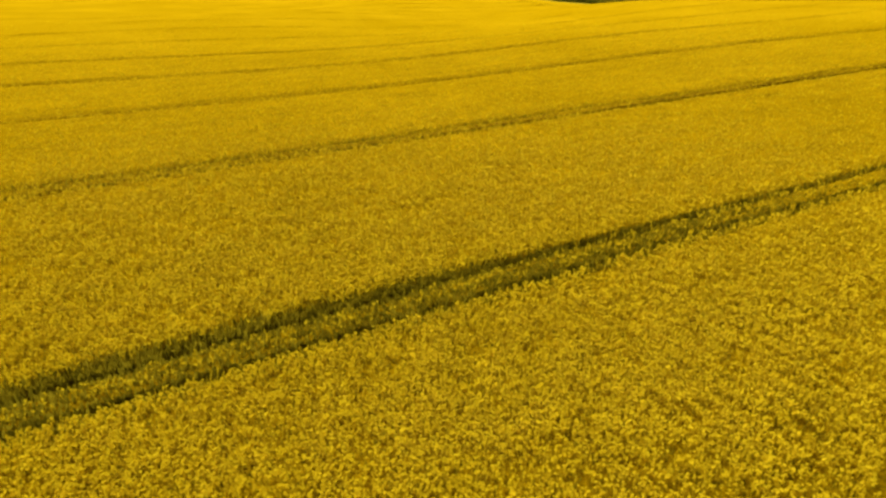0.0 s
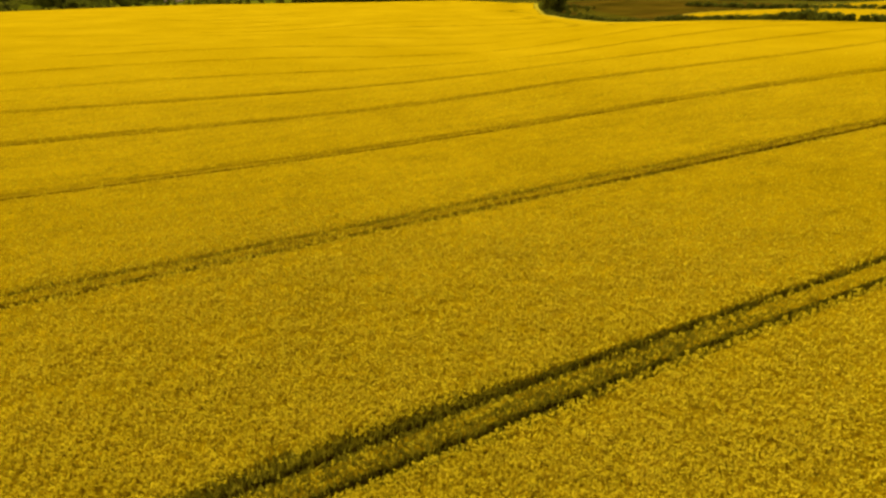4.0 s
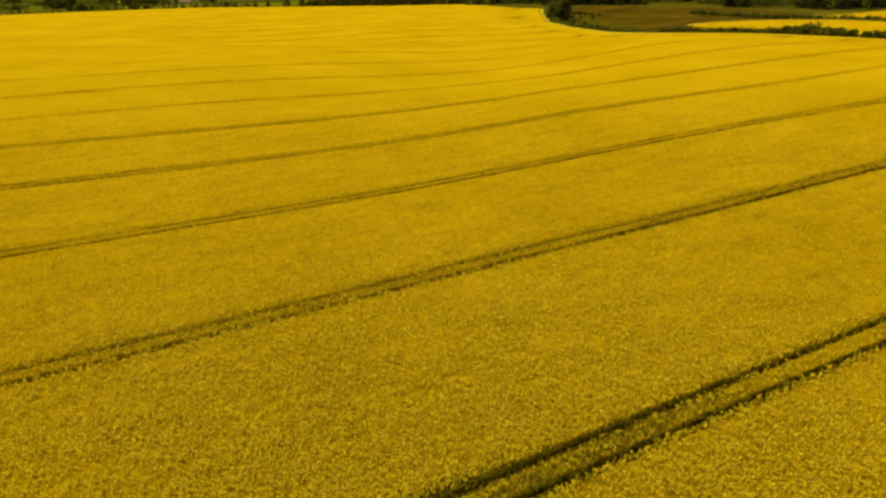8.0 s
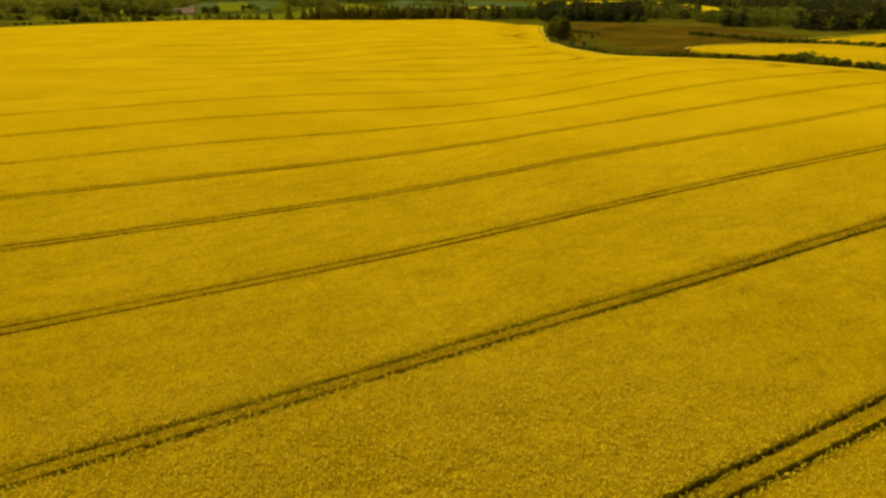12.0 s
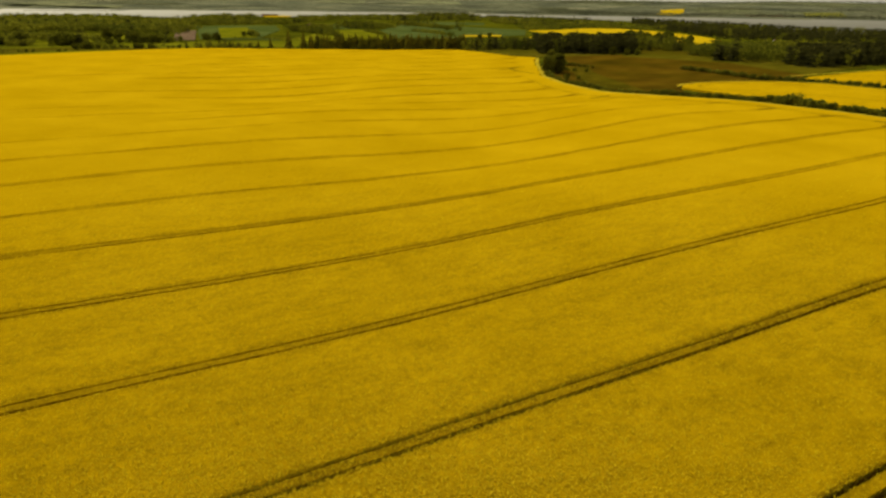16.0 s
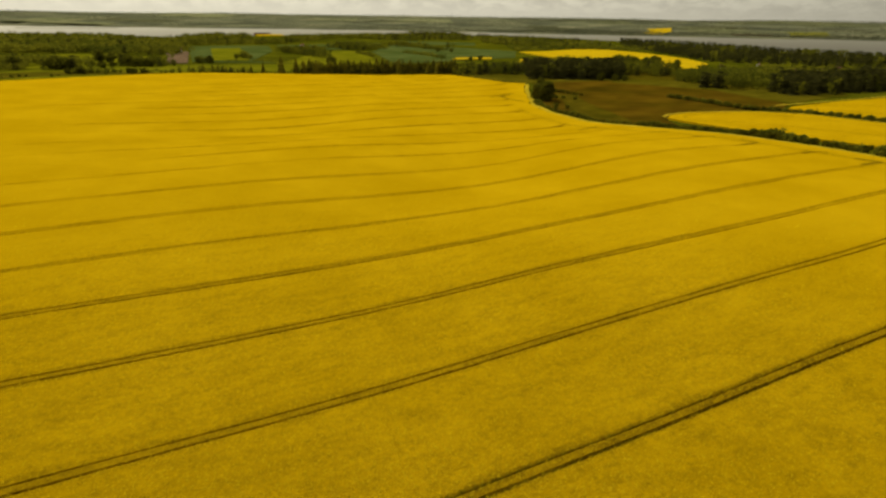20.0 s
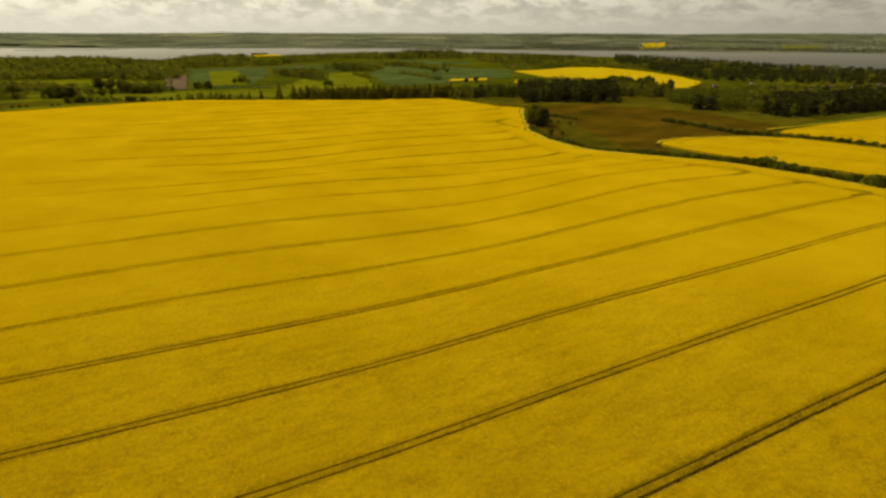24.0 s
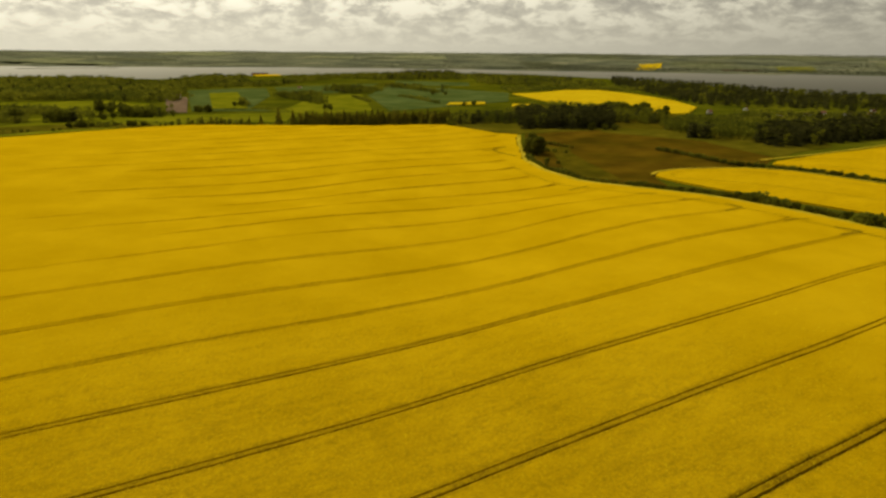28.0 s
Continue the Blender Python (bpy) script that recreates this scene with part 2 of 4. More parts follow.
M_BARK = material("bark", (0.045, 0.035, 0.025), (0.10, 0.08, 0.06), 2.0, rough=0.95, bump=0.02)
# far-shore colours have the distance haze mixed in: greyed and paled
M_FARLAND = material("hazed_far_shore_land", (0.130, 0.136, 0.074), (0.225, 0.219, 0.115), 0.005, broad=260, rough=1.0, broad_tint=(0.55, 0.58, 0.62))
M_FARTREE = material("hazed_far_shore_trees", (0.078, 0.085, 0.046), (0.140, 0.141, 0.072), 0.01, broad=200, rough=1.0, island=0.3)
M_FARGREEN = material("hazed_far_shore_pasture", (0.15, 0.145, 0.022), (0.22, 0.205, 0.032), 0.01, broad=120, rough=1.0, broad_tint=(0.7, 0.75, 0.8))
M_FARFIELD = material("hazed_far_shore_fields", (0.13, 0.135, 0.062), (0.21, 0.205, 0.098), 0.01, broad=150, rough=1.0, own=0.4, broad_tint=(0.8, 0.85, 0.8))
M_MARK = material("trampled_crop", (0.19, 0.120, 0.002), (0.31, 0.200, 0.004), 1.2, rough=1.0)
M_WALL = material("painted_wall", (0.62, 0.60, 0.56), (0.78, 0.76, 0.72), 1.2, rough=0.9)
M_ROOF = material("red_tile_roof", (0.15, 0.065, 0.045), (0.23, 0.11, 0.08), 2.0, rough=0.85, own=0.3)
M_BARN = material("dark_red_barn", (0.06, 0.022, 0.014), (0.10, 0.038, 0.022), 0.5, rough=0.9)
M_GLASS = material("window_glass", (0.02, 0.025, 0.03), (0.04, 0.045, 0.05), 1.0, rough=0.1, spec=0.6)
M_DOOR = material("door_paint", (0.06, 0.05, 0.04), (0.10, 0.08, 0.06), 2.0, rough=0.6)
M_WATER = material("fjord_water", (0.03, 0.045, 0.055), (0.045, 0.06, 0.07), 0.01, rough=0.38, spec=0.3)
wtr = M_WATER.node_tree
w_wave = wtr.nodes.new("ShaderNodeTexNoise")
w_wave.inputs["Scale"].default_value, w_wave.inputs["Detail"].default_value = 0.12, 6.0
w_geo = wtr.nodes.new("ShaderNodeNewGeometry")
w_bump = wtr.nodes.new("ShaderNodeBump")
w_bump.inputs["Strength"].default_value, w_bump.inputs["Distance"].default_value = 0.7, 1.2
wtr.links.new(w_geo.outputs["Position"], w_wave.inputs["Vector"])
wtr.links.new(w_wave.outputs["Fac"], w_bump.inputs["Height"])
w_dif, w_gl, w_ms = wtr.nodes.new("ShaderNodeBsdfDiffuse"), wtr.nodes.new("ShaderNodeBsdfGlossy"), wtr.nodes.new("ShaderNodeMixShader")
w_dif.inputs["Color"].default_value, w_gl.inputs["Roughness"].default_value = (0.012, 0.012, 0.011, 1), 0.34
w_gl.inputs["Color"].default_value = (1.0, 0.96, 0.79, 1)
w_fr, w_pw, w_amt = wtr.nodes.new("ShaderNodeFresnel"), wtr.nodes.new("ShaderNodeMath"), wtr.nodes.new("ShaderNodeMath")
w_fr.inputs["IOR"].default_value = 1.33
w_pw.operation, w_pw.inputs[1].default_value = "POWER", 4.0
w_amt.operation, w_amt.inputs[1].default_value = "MULTIPLY", 0.73
wtr.links.new(w_fr.outputs[0], w_pw.inputs[0])
wtr.links.new(w_pw.outputs[0], w_amt.inputs[0])
wtr.links.new(w_amt.outputs[0], w_ms.inputs[0])
wtr.links.new(w_bump.outputs[0], w_gl.inputs["Normal"])
wtr.links.new(w_dif.outputs[0], w_ms.inputs[1])
wtr.links.new(w_gl.outputs[0], w_ms.inputs[2])
wtr.links.new(w_ms.outputs[0], wtr.nodes["Material Output"].inputs["Surface"])


# ---- mesh helpers ----
def quick_mesh(name, verts, faces, mats, face_mat=None, smooth=False):
    """A mesh from arrays; faces: an (n, 4) or (n, 3) array."""
    verts, faces = np.asarray(verts, np.float32), np.asarray(faces, np.int32)
    me = bpy.data.meshes.new(name)
    k = faces.shape[1]
    me.vertices.add(len(verts))
    me.vertices.foreach_set("co", verts.ravel())
    me.loops.add(faces.size)
    me.loops.foreach_set("vertex_index", faces.ravel())
    me.polygons.add(len(faces))
    me.polygons.foreach_set("loop_start", np.arange(0, faces.size, k, dtype=np.int32))
    if face_mat is not None:
        me.polygons.foreach_set("material_index", np.asarray(face_mat, np.int32))
    me.polygons.foreach_set("use_smooth", np.full(len(faces), smooth))
    me.update(calc_edges=True)
    for m in mats if isinstance(mats, (list, tuple)) else [mats]:
        me.materials.append(m)
    return me


def bm_mesh(name, bm, mat):
    me = bpy.data.meshes.new(name)
    bm.to_mesh(me)
    bm.free()
    me.materials.append(mat)
    return me


def part(name, me, parent, label=""):
    ob = new(name, me)
    ob.parent = parent
    if label:
        ob["label"] = label
    return ob


def thing(name, label, category, group="", kind=""):
    return tagged(new(name), label, category, group, kind)


# ---- the lie of the land ----
DX, DY = math.cos(ROW), math.sin(ROW)
FIRST_LINE, LINE_GAP = 20.6, 24.2         # distance of the first tractor line, and between lines
# hollows and swells: along the rows, across them, spread, height
SWELLS = [(60, 90, 50, 0.1), (110, 190, 45, -2.4), (205, 118, 45, 1.9), (20, 130, 60, -1.7), (-20, 200, 60, 1.4), (240, 190, 50, -1.0), (125, 255, 45, -1.0), (185, 255, 40, -6.0), (255, 350, 70, -4.0),
          (40, 290, 60, -0.8), (60, 590, 110, -1.2), (280, 500, 70, -0.8), (150, 430, 80, -1.1), (75, 345, 45, -2.2), (135, 350, 40, 0.5), (185, 310, 40, 0.2), (0, 370, 60, 0.6), (-60, 280, 50, -0.6)]
# smaller lifts on a loose grid: across the rows, then heights every 45 m along them from -90 m
LIFTS = [
    (40, (-0.89, -0.06, 0.59, -0.43, 0.14, -0.73, 0.44, -0.60)),
    (75, (0.20, 0.23, -0.24, 1.58, 0.55, 0.55, 1.76, -0.06)),
    (110, (1.05, 1.24, 0.69, -2.35, 1.76, -0.57, -1.41, 0.50)),
    (150, (0.55, -1.97, 0.83, 1.53, -1.97, 1.87, 0.26, -0.28)),
    (190, (0.49, 1.45, 0.08, 0.30, 0.49, -1.78, 2.97, 0.17)),
    (235, (-0.22, -0.02, -0.50, 0.87, 2.79, -0.65, 1.70, -0.91)),
    (280, (-0.08, 0.65, 0.48, -1.38, -1.87, 0.40, 1.04, -0.28)),
]
LIFT_W = 36.0
CROP_H = 1.2
WATER_Z = -13.0


def to_xy(s, n):
    return s * DX - n * DY, s * DY + n * DX


def to_sn(x, y):
    return x * DX + y * DY, -x * DY + y * DX


def smoothstep(a, b, v):
    t = np.clip((v - a) / (b - a), 0, 1)
    return t * t * (3 - 2 * t)


def waves(x, y, size, seed):
    """A cheap smooth pattern between about -1 and 1."""
    r = np.random.RandomState(seed)
    out = 0
    for i in range(5):
        a, f, p = r.uniform(0, 6.28), r.uniform(0.6, 1.7) / size * 6.28, r.uniform(0, 6.28)
        out = out + np.sin((x * math.cos(a) + y * math.sin(a)) * f + p)
    return out / 3.0


def top(x, y):
    """Height of the crop's top, and of the land about it plus the crop's height."""
    x, y = np.asarray(x, float), np.asarray(y, float)
    s, n = to_sn(x, y)
    z = 0.0
    for a, b, w, h in SWELLS:
        z = z + h * np.exp(-((s - a) ** 2 + (n - b) ** 2) / (2 * w * w))
    for b, hs in LIFTS:
        for i, h in enumerate(hs):
            z = z + h * np.exp(-((s + 90 - 45 * i) ** 2 + (n - b) ** 2) / (2 * LIFT_W * LIFT_W))
    dist = np.hypot(x, y)
    f = smoothstep(500, 680, dist)
    return z * (1 - f) - 1.5 * f - 8.0 * smoothstep(600, 1600, dist)


NEAR_SHORE = ((-75, 2400), (-45, 1960), (-33, 2040), (-26, 1830), (-17, 2010), (-8, 2190), (2, 2400), (12, 2150), (24, 1690), (32, 1390), (37, 1640), (50, 1900), (75, 2500))
FAR_SHORE = ((-75, 3300), (-33, 3420), (-22, 3130), (-3, 2850), (12, 2640), (26, 2690), (36, 2800), (75, 3000))


def land(x, y):
    """Height of the bare ground."""
    x, y = np.asarray(x, float), np.asarray(y, float)
    dist, az = np.hypot(x, y), np.degrees(np.arctan2(x, y))
    z = top(x, y) - CROP_H
    z = z + smoothstep(680, 1000, dist) * waves(x, y, 420, 3) * 0.8
    near = np.interp(az, *zip(*NEAR_SHORE)) + 25 * waves(x, y, 260, 5)
    far = np.interp(az, *zip(*FAR_SHORE)) + 30 * waves(x, y, 500, 6)
    basin = smoothstep(-30, 30, dist - near) * smoothstep(-30, 30, far - dist) * (np.abs(az) < 74)
    z = z * (1 - basin) + (WATER_Z - 3.5) * basin
    rise = smoothstep(2900, 4750, dist)
    return z + rise * (58 + 3 * waves(x, y, 1500, 8) + 0.4 * waves(x, y, 420, 9)) * (dist > far)


rings = np.concatenate([[0.0], np.geomspace(6, 4900, 150)])
SEG = 300
ang = np.linspace(0, 2 * np.pi, SEG, endpoint=False)
RR, AA = np.meshgrid(rings, ang, indexing="ij")
gx, gy = RR * np.sin(AA), RR * np.cos(AA)
gv = np.stack([gx, gy, land(gx, gy)], -1).reshape(-1, 3)
i0, j0 = np.meshgrid(np.arange(len(rings) - 1), np.arange(SEG), indexing="ij")
j1 = (j0 + 1) % SEG
gf = np.stack([i0 * SEG + j0, (i0 + 1) * SEG + j0, (i0 + 1) * SEG + j1, i0 * SEG + j1], -1).reshape(-1, 4)[:, ::-1]
mid_r = rings[i0.ravel()]
# past 2450 m the ground takes the colour with haze mixed in
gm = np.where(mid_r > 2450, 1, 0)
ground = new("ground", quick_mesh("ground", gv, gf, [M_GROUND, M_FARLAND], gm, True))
tagged(ground, "green rolling grassland reaching to the hazy far shore", "ground", kind="structure")

# the fjord: one flat sheet between the shores
wr, wa = np.linspace(1150, 3700, 12), np.radians(np.linspace(-74, 74, 60))
WR, WA = np.meshgrid(wr, wa, indexing="ij")
wv = np.stack([WR * np.sin(WA), WR * np.cos(WA), np.full(WR.shape, WATER_Z)], -1).reshape(-1, 3)
i0, j0 = np.meshgrid(np.arange(11), np.arange(59), indexing="ij")
wf = np.stack([i0 * 60 + j0, i0 * 60 + j0 + 1, (i0 + 1) * 60 + j0 + 1, (i0 + 1) * 60 + j0], -1).reshape(-1, 4)
tagged(new("water", quick_mesh("water", wv, wf, M_WATER, None, True)), "calm grey fjord under a cloudy sky", "water", kind="structure")

# ---- the flowering field ----
EDGE_R = ((-160, 279), (60, 266), (118, 260), (157, 260), (182, 257.5), (197, 255), (221, 248), (246, 241), (265, 236), (300, 238), (332, 248), (361, 267), (400, 291),
          (428, 312), (440, 301), (489, 293), (520, 287), (533, 227), (583, 132), (612, 78))
EDGE_L = ((-160, -420), (480, -420), (579, -75), (605, 10), (612, 40))


def edge_right(n):
    return np.interp(n, *zip(*EDGE_R))


def edge_left(n):
    return np.interp(n, *zip(*EDGE_L))


def line_wander(s, k):
    """How far a tractor line strays from straight."""
    drift = np.interp(k, (0, 1, 2, 3, 4, 5, 6, 7, 8, 9), (-0.30, -0.38, -0.73, -0.37, -0.69, -1.92, -0.95, -1.02, -0.39, -0.34))
    drift = drift + s / 100 * np.interp(k, (0, 1, 2, 3, 4, 5, 6, 7, 8, 9), (0.00, -0.03, -0.05, -0.68, -0.31, 0.53, -0.15, 0.46, 0.06, -0.01)) - np.where(np.asarray(k) == 0, 0.3 * smoothstep(28, 60, s), 0)
    return drift + 0.20 * np.sin(s / 23.0 + k * 1.7) + 0.09 * np.sin(s / 9.3 + k * 4.1)


def track(k):
    """A wheel mark's distance from the line's middle: the first line was driven by a wider machine."""
    return np.where(np.asarray(k) < 0.5, 0.93, 0.79)


def mark_half(k):
    """Half the width of a line's wheel marks: the first line has been driven most."""
    return np.where(np.asarray(k) < 0.5, 0.24, np.where(np.asarray(k) < 2.5, 0.13, np.where(np.asarray(k) < 8.5, 0.16, 0.28)))


COLS = 112
u = np.linspace(0, 1, COLS)
# kind: 0 open crop, 1 lip of a wheel mark, 2 its bottom, 3 the strip between the wheels, 4 shorter plants beside it, 5 gaps between drilled rows
rows_n, rows_k, rows_kind = [], [], []
for k in range(-6, 25):
    o, hf, tk = FIRST_LINE + LINE_GAP * k, float(mark_half(k)), float(track(k))
    cross = [(-2.3, 0), (-tk - hf - 0.45, 4), (-tk - hf - 0.10, 1), (-tk - hf, 2), (-tk + hf, 2), (-tk + hf + 0.10, 3), (0, 3), (tk - hf - 0.10, 3),
             (tk - hf, 2), (tk + hf, 2), (tk + hf + 0.10, 1), (tk + hf + 0.45, 4), (2.3, 0)]
    if k < -1:
        cross += [(dn, 0) for dn in (5, 9, 13, 17, 20.5)]
    elif k > 10:
        cross += [(2.3 + 0.5 * i + random.uniform(-0.12, 0.12), 5 if i % 2 else 0) for i in range(1, 39)]
    else:
        cross += [(2.3 + 0.25 * i + random.uniform(-0.08, 0.08), 5 if i % 2 else 0) for i in range(1, 78)]
    for dn, kind in cross:
        if -150 < o + dn < 612:
            rows_n.append(o + dn), rows_k.append(k), rows_kind.append(kind)
rows_n.append(612.0), rows_k.append(24), rows_kind.append(0)
rows_n, rows_k, rows_kind = np.array(rows_n), np.array(rows_k), np.array(rows_kind)
NN, UU = np.meshgrid(rows_n, u, indexing="ij")
KK, KIND = np.meshgrid(rows_k, u, indexing="ij")[0], np.meshgrid(rows_kind, u, indexing="ij")[0]
lo, hi = edge_left(NN), edge_right(NN)
bend = np.where((UU > 0) & (UU < 1), 0.5 * (UU[0, 1] - UU[0, 0]) * (np.random.RandomState(4).rand(*UU.shape) - 0.5), 0) * (KIND == 5)
SS = lo + (hi - lo) * (UU + bend)
mid_line = FIRST_LINE + LINE_GAP * KK
line_end = edge_right(mid_line) - 15.0
turn = np.clip((SS - (line_end - 14.0)) / 14.0, 0, 1)
open_mark = 1 - smoothstep(0, 2.5, SS - line_end)       # the wheel marks stop short of the field's edge
across = NN - mid_line
row_phase = np.random.RandomState(6).rand(len(rows_n))[:, None] * 6.28
N2 = NN + np.where((KIND == 0) | (KIND == 5), 0.10 * np.sin(SS / 11.0 + row_phase) * (np.abs(across) > 3), 0) + line_wander(SS, KK) * np.clip((6 - np.abs(across)) / 3.4, 0, 1) + np.where((KIND > 0) & (KIND < 5) & (across > 0.5), 2.6 * turn ** 2, 0) \
    + np.where((across > 2.2) & (across < 9), 2.6 * turn ** 2 * (9 - across) / 6.7, 0)
cx, cy = to_xy(SS, N2)
cz = top(cx, cy)
rg = np.random.RandomState(9)
fade = smoothstep(18, 75, np.hypot(cx, cy))
worn = 1.0 - smoothstep(4, 9, KK) * np.clip(0.42 + 0.35 * np.sin(SS / 31.0 + KK * 2.3) + 0.20 * np.sin(SS / 12.0 + KK * 5.1) + 0.8 * smoothstep(70, -40, SS), 0, 0.95)     # some lines farther off have grown over
open_side = np.where((KK == 0) & (across > 0), smoothstep(24, 6, SS), 0.0)      # the first line's far bank stands open at one end
deep = np.select([KIND == 2, KIND == 1, KIND == 4, KIND == 3], [np.where(KK < 0.5, 1.0, np.where(across < 0, 0.48, 0.66)), np.where(KK < 1.5, 0.22, 0.08), 0.06 + 0.34 * open_side, 0.06], 0.0) * open_mark * worn
gap_depth = np.where(KIND == 5, 0.004 + 0.012 * rg.rand(*KIND.shape), 0.0)
cz = cz - deep * 1.15 - gap_depth * fade + np.where(KIND == 2, 0, np.where((KIND == 0) | (KIND == 5), 0.03, 0.10) * (rg.rand(*KIND.shape) - 0.5))
strip_bloom = np.where(KK < 0.5, 0.40 + 0.10 * smoothstep(5, 35, SS), np.where(KK < 1.5, 0.66, 0.76))
bloom = np.select([KIND == 2, KIND == 1, KIND == 4, KIND == 3], [np.where(KK < 0.5, -0.45, np.where(KK < 1.5, -0.04, 0.13) - np.where(across > 0, 0.08, -0.08)), np.where(KK < 1.5, 0.35, 0.60) - 0.35 * open_side, 0.85 - 0.70 * open_side, strip_bloom], 1.0)
bloom = bloom * open_mark * worn + 1.0 * (1 - open_mark * worn)
bloom = np.where(KIND == 5, 1 - (0.030 - 0.03 * rg.rand(*KIND.shape)) * fade, bloom)
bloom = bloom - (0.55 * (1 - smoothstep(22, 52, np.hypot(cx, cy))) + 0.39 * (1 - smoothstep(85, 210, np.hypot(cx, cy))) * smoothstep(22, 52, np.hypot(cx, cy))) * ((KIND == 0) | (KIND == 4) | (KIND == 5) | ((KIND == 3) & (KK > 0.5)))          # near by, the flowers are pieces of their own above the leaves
cz = cz - 0.26 * (1 - fade) * (KIND != 2)
cverts = np.stack([cx, cy, cz], -1).reshape(-1, 3)
i0, j0 = np.meshgrid(np.arange(len(rows_n) - 1), np.arange(COLS - 1), indexing="ij")
cfaces = np.stack([i0 * COLS + j0, i0 * COLS + j0 + 1, (i0 + 1) * COLS + j0 + 1, (i0 + 1) * COLS + j0], -1).reshape(-1, 4)
crop_me = quick_mesh("rapeseed_crop", cverts, cfaces, M_CROP)
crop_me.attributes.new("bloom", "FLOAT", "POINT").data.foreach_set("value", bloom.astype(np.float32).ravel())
crop = tagged(new("rapeseed_crop", crop_me), "dense yellow rapeseed crop in flower, scored by paired tractor lines", "crop field", kind="stuff")
# the crop's cut side along the field's edges
for nm, col in (("right", COLS - 1), ("left", 0)):
    a = np.stack([cx[:, col], cy[:, col], cz[:, col]], -1)
    b = a.copy()
    b[:, 2] = land(b[:, 0], b[:, 1]) - 0.1
    m = len(a)
    ii = np.arange(m - 1)
    me = quick_mesh("crop_side", np.concatenate([a, b]), np.stack([ii, ii + 1, ii + 1 + m, ii + m], -1), M_STEM)
    part("crop_side", me, crop, "green stems at the edge of the crop")

# flower heads: small tufts of petals over the canopy, dense near the camera's line, larger and sparser away
rng = np.random.RandomState(11)


def near_line(x, y):
    """Distance across from the nearest tractor line's middle, and that line's number."""
    s, n = to_sn(x, y)
    k = np.round((n - FIRST_LINE) / LINE_GAP)
    return n - (FIRST_LINE + LINE_GAP * k) - line_wander(s, k), k


def scatter(d0, d1, half_deg, density):
    """Random places in a fan ahead of the field's middle, thinning with distance."""
    q = np.linspace(d0, d1, 400)
    pdf = q * density(q)
    count = int(np.sum(pdf) * (q[1] - q[0]) * 2 * radians(half_deg))
    cdf = np.cumsum(pdf) / np.sum(pdf)
    d = np.interp(rng.rand(count), cdf, q)
    a = np.radians(rng.uniform(-half_deg, half_deg, count))
    return d * np.sin(a), d * np.cos(a)


def upright_mesh(name, x, y, z0, h, w, mat, lean=0.22, cap=None, blades=2):
    """Upright spikes, each of one kite or two crossed ones."""
    m = len(x)
    base = np.stack([x, y, z0], -1)
    up = np.stack([rng.normal(0, lean, m), rng.normal(0, lean, m), np.ones(m)], -1) * h[:, None]
    a = rng.uniform(0, np.pi, m)
    out = []
    for t in (a, a + 1.57)[:blades]:
        sd = np.stack([np.cos(t), np.sin(t), rng.normal(0, 0.3, m)], -1) * (w * 0.5)[:, None]
        wide = base + up * rng.uniform(0.45, 0.75, m)[:, None]
        out.append(np.stack([base, wide - sd, base + up, wide + sd], 1))
    if cap is not None:                                   # the open flowers on top
        p = base + up * 0.85
        d1 = np.stack([np.cos(a), np.sin(a), rng.normal(0, 0.45, m)], -1) * (w * cap)[:, None]
        d2 = np.stack([-np.sin(a), np.cos(a), rng.normal(0, 0.45, m)], -1) * (w * cap)[:, None]
        out.append(np.stack([p - d1, p - d2, p + d1, p + d2], 1))
    v = np.concatenate(out, 1).reshape(-1, 3)
    return quick_mesh(name, v, np.arange(len(v)).reshape(-1, 4), mat)


fx, fy = scatter(9, 240, 43, lambda q: 214 * np.minimum(1, (19 / q)) ** 1.82 * smoothstep(240, 110, q))
gx, gy = scatter(0.5, 60, 180, lambda q: 15 * np.minimum(1, (20 / q)) ** 1.4 * smoothstep(60, 25, q))     # sparser round about and behind
beside = np.abs(np.degrees(np.arctan2(gx, gy))) > 43
fx, fy = np.concatenate([fx, gx[beside]]), np.concatenate([fy, gy[beside]])
s_, n_ = to_sn(fx, fy)
ldist, lk = near_line(fx, fy)
al, tk = np.abs(ldist), track(lk)
in_mark = (np.abs(al - tk) < mark_half(lk) + np.where(lk < 0.5, 0.16 * smoothstep(34, 8, s_) - 0.05 * smoothstep(20, 50, s_), np.where(lk < 1.5, 0.08, 0.05)))
strip_thin = (al < tk) & (rng.rand(len(fx)) < np.where(lk < 0.5, 0.62 + 0.14 * smoothstep(28, 5, s_), 0.42))
fd = np.hypot(fx, fy)
patch = waves(fx, fy, 0.5, 21) * 0.28 + waves(fx, fy, 1.3, 23) * 0.34 + waves(fx, fy, 2.9, 24) * 0.44 + waves(fx, fy, 7.0, 22) * 0.30
gap = rng.rand(len(fx)) < np.clip(0.08 - 0.95 * patch, 0, 0.92) * smoothstep(110, 30, fd)
far_side = (ldist > 0) & (al > tk) & (rng.rand(len(fx)) < smoothstep(1.4 + 0.9 * smoothstep(22, 2, s_), 1.12, al)) & (lk < 0.5)
keep = ~in_mark & ~far_side & ~strip_thin & ~gap & (s_ < edge_right(n_) - 1)
fx, fy, al, fd, tk = fx[keep], fy[keep], al[keep], fd[keep], tk[keep]
far_grow = np.maximum(1, fd / 20)
fw = np.where((al < tk) & (fd < 80), 0.0415, 0.0445) * far_grow ** 0.76 * rng.uniform(0.65, 1.4, len(fx))
fh = rng.uniform(0.16, 0.34, len(fx)) * (1 + 0.5 * smoothstep(22, 60, fd))
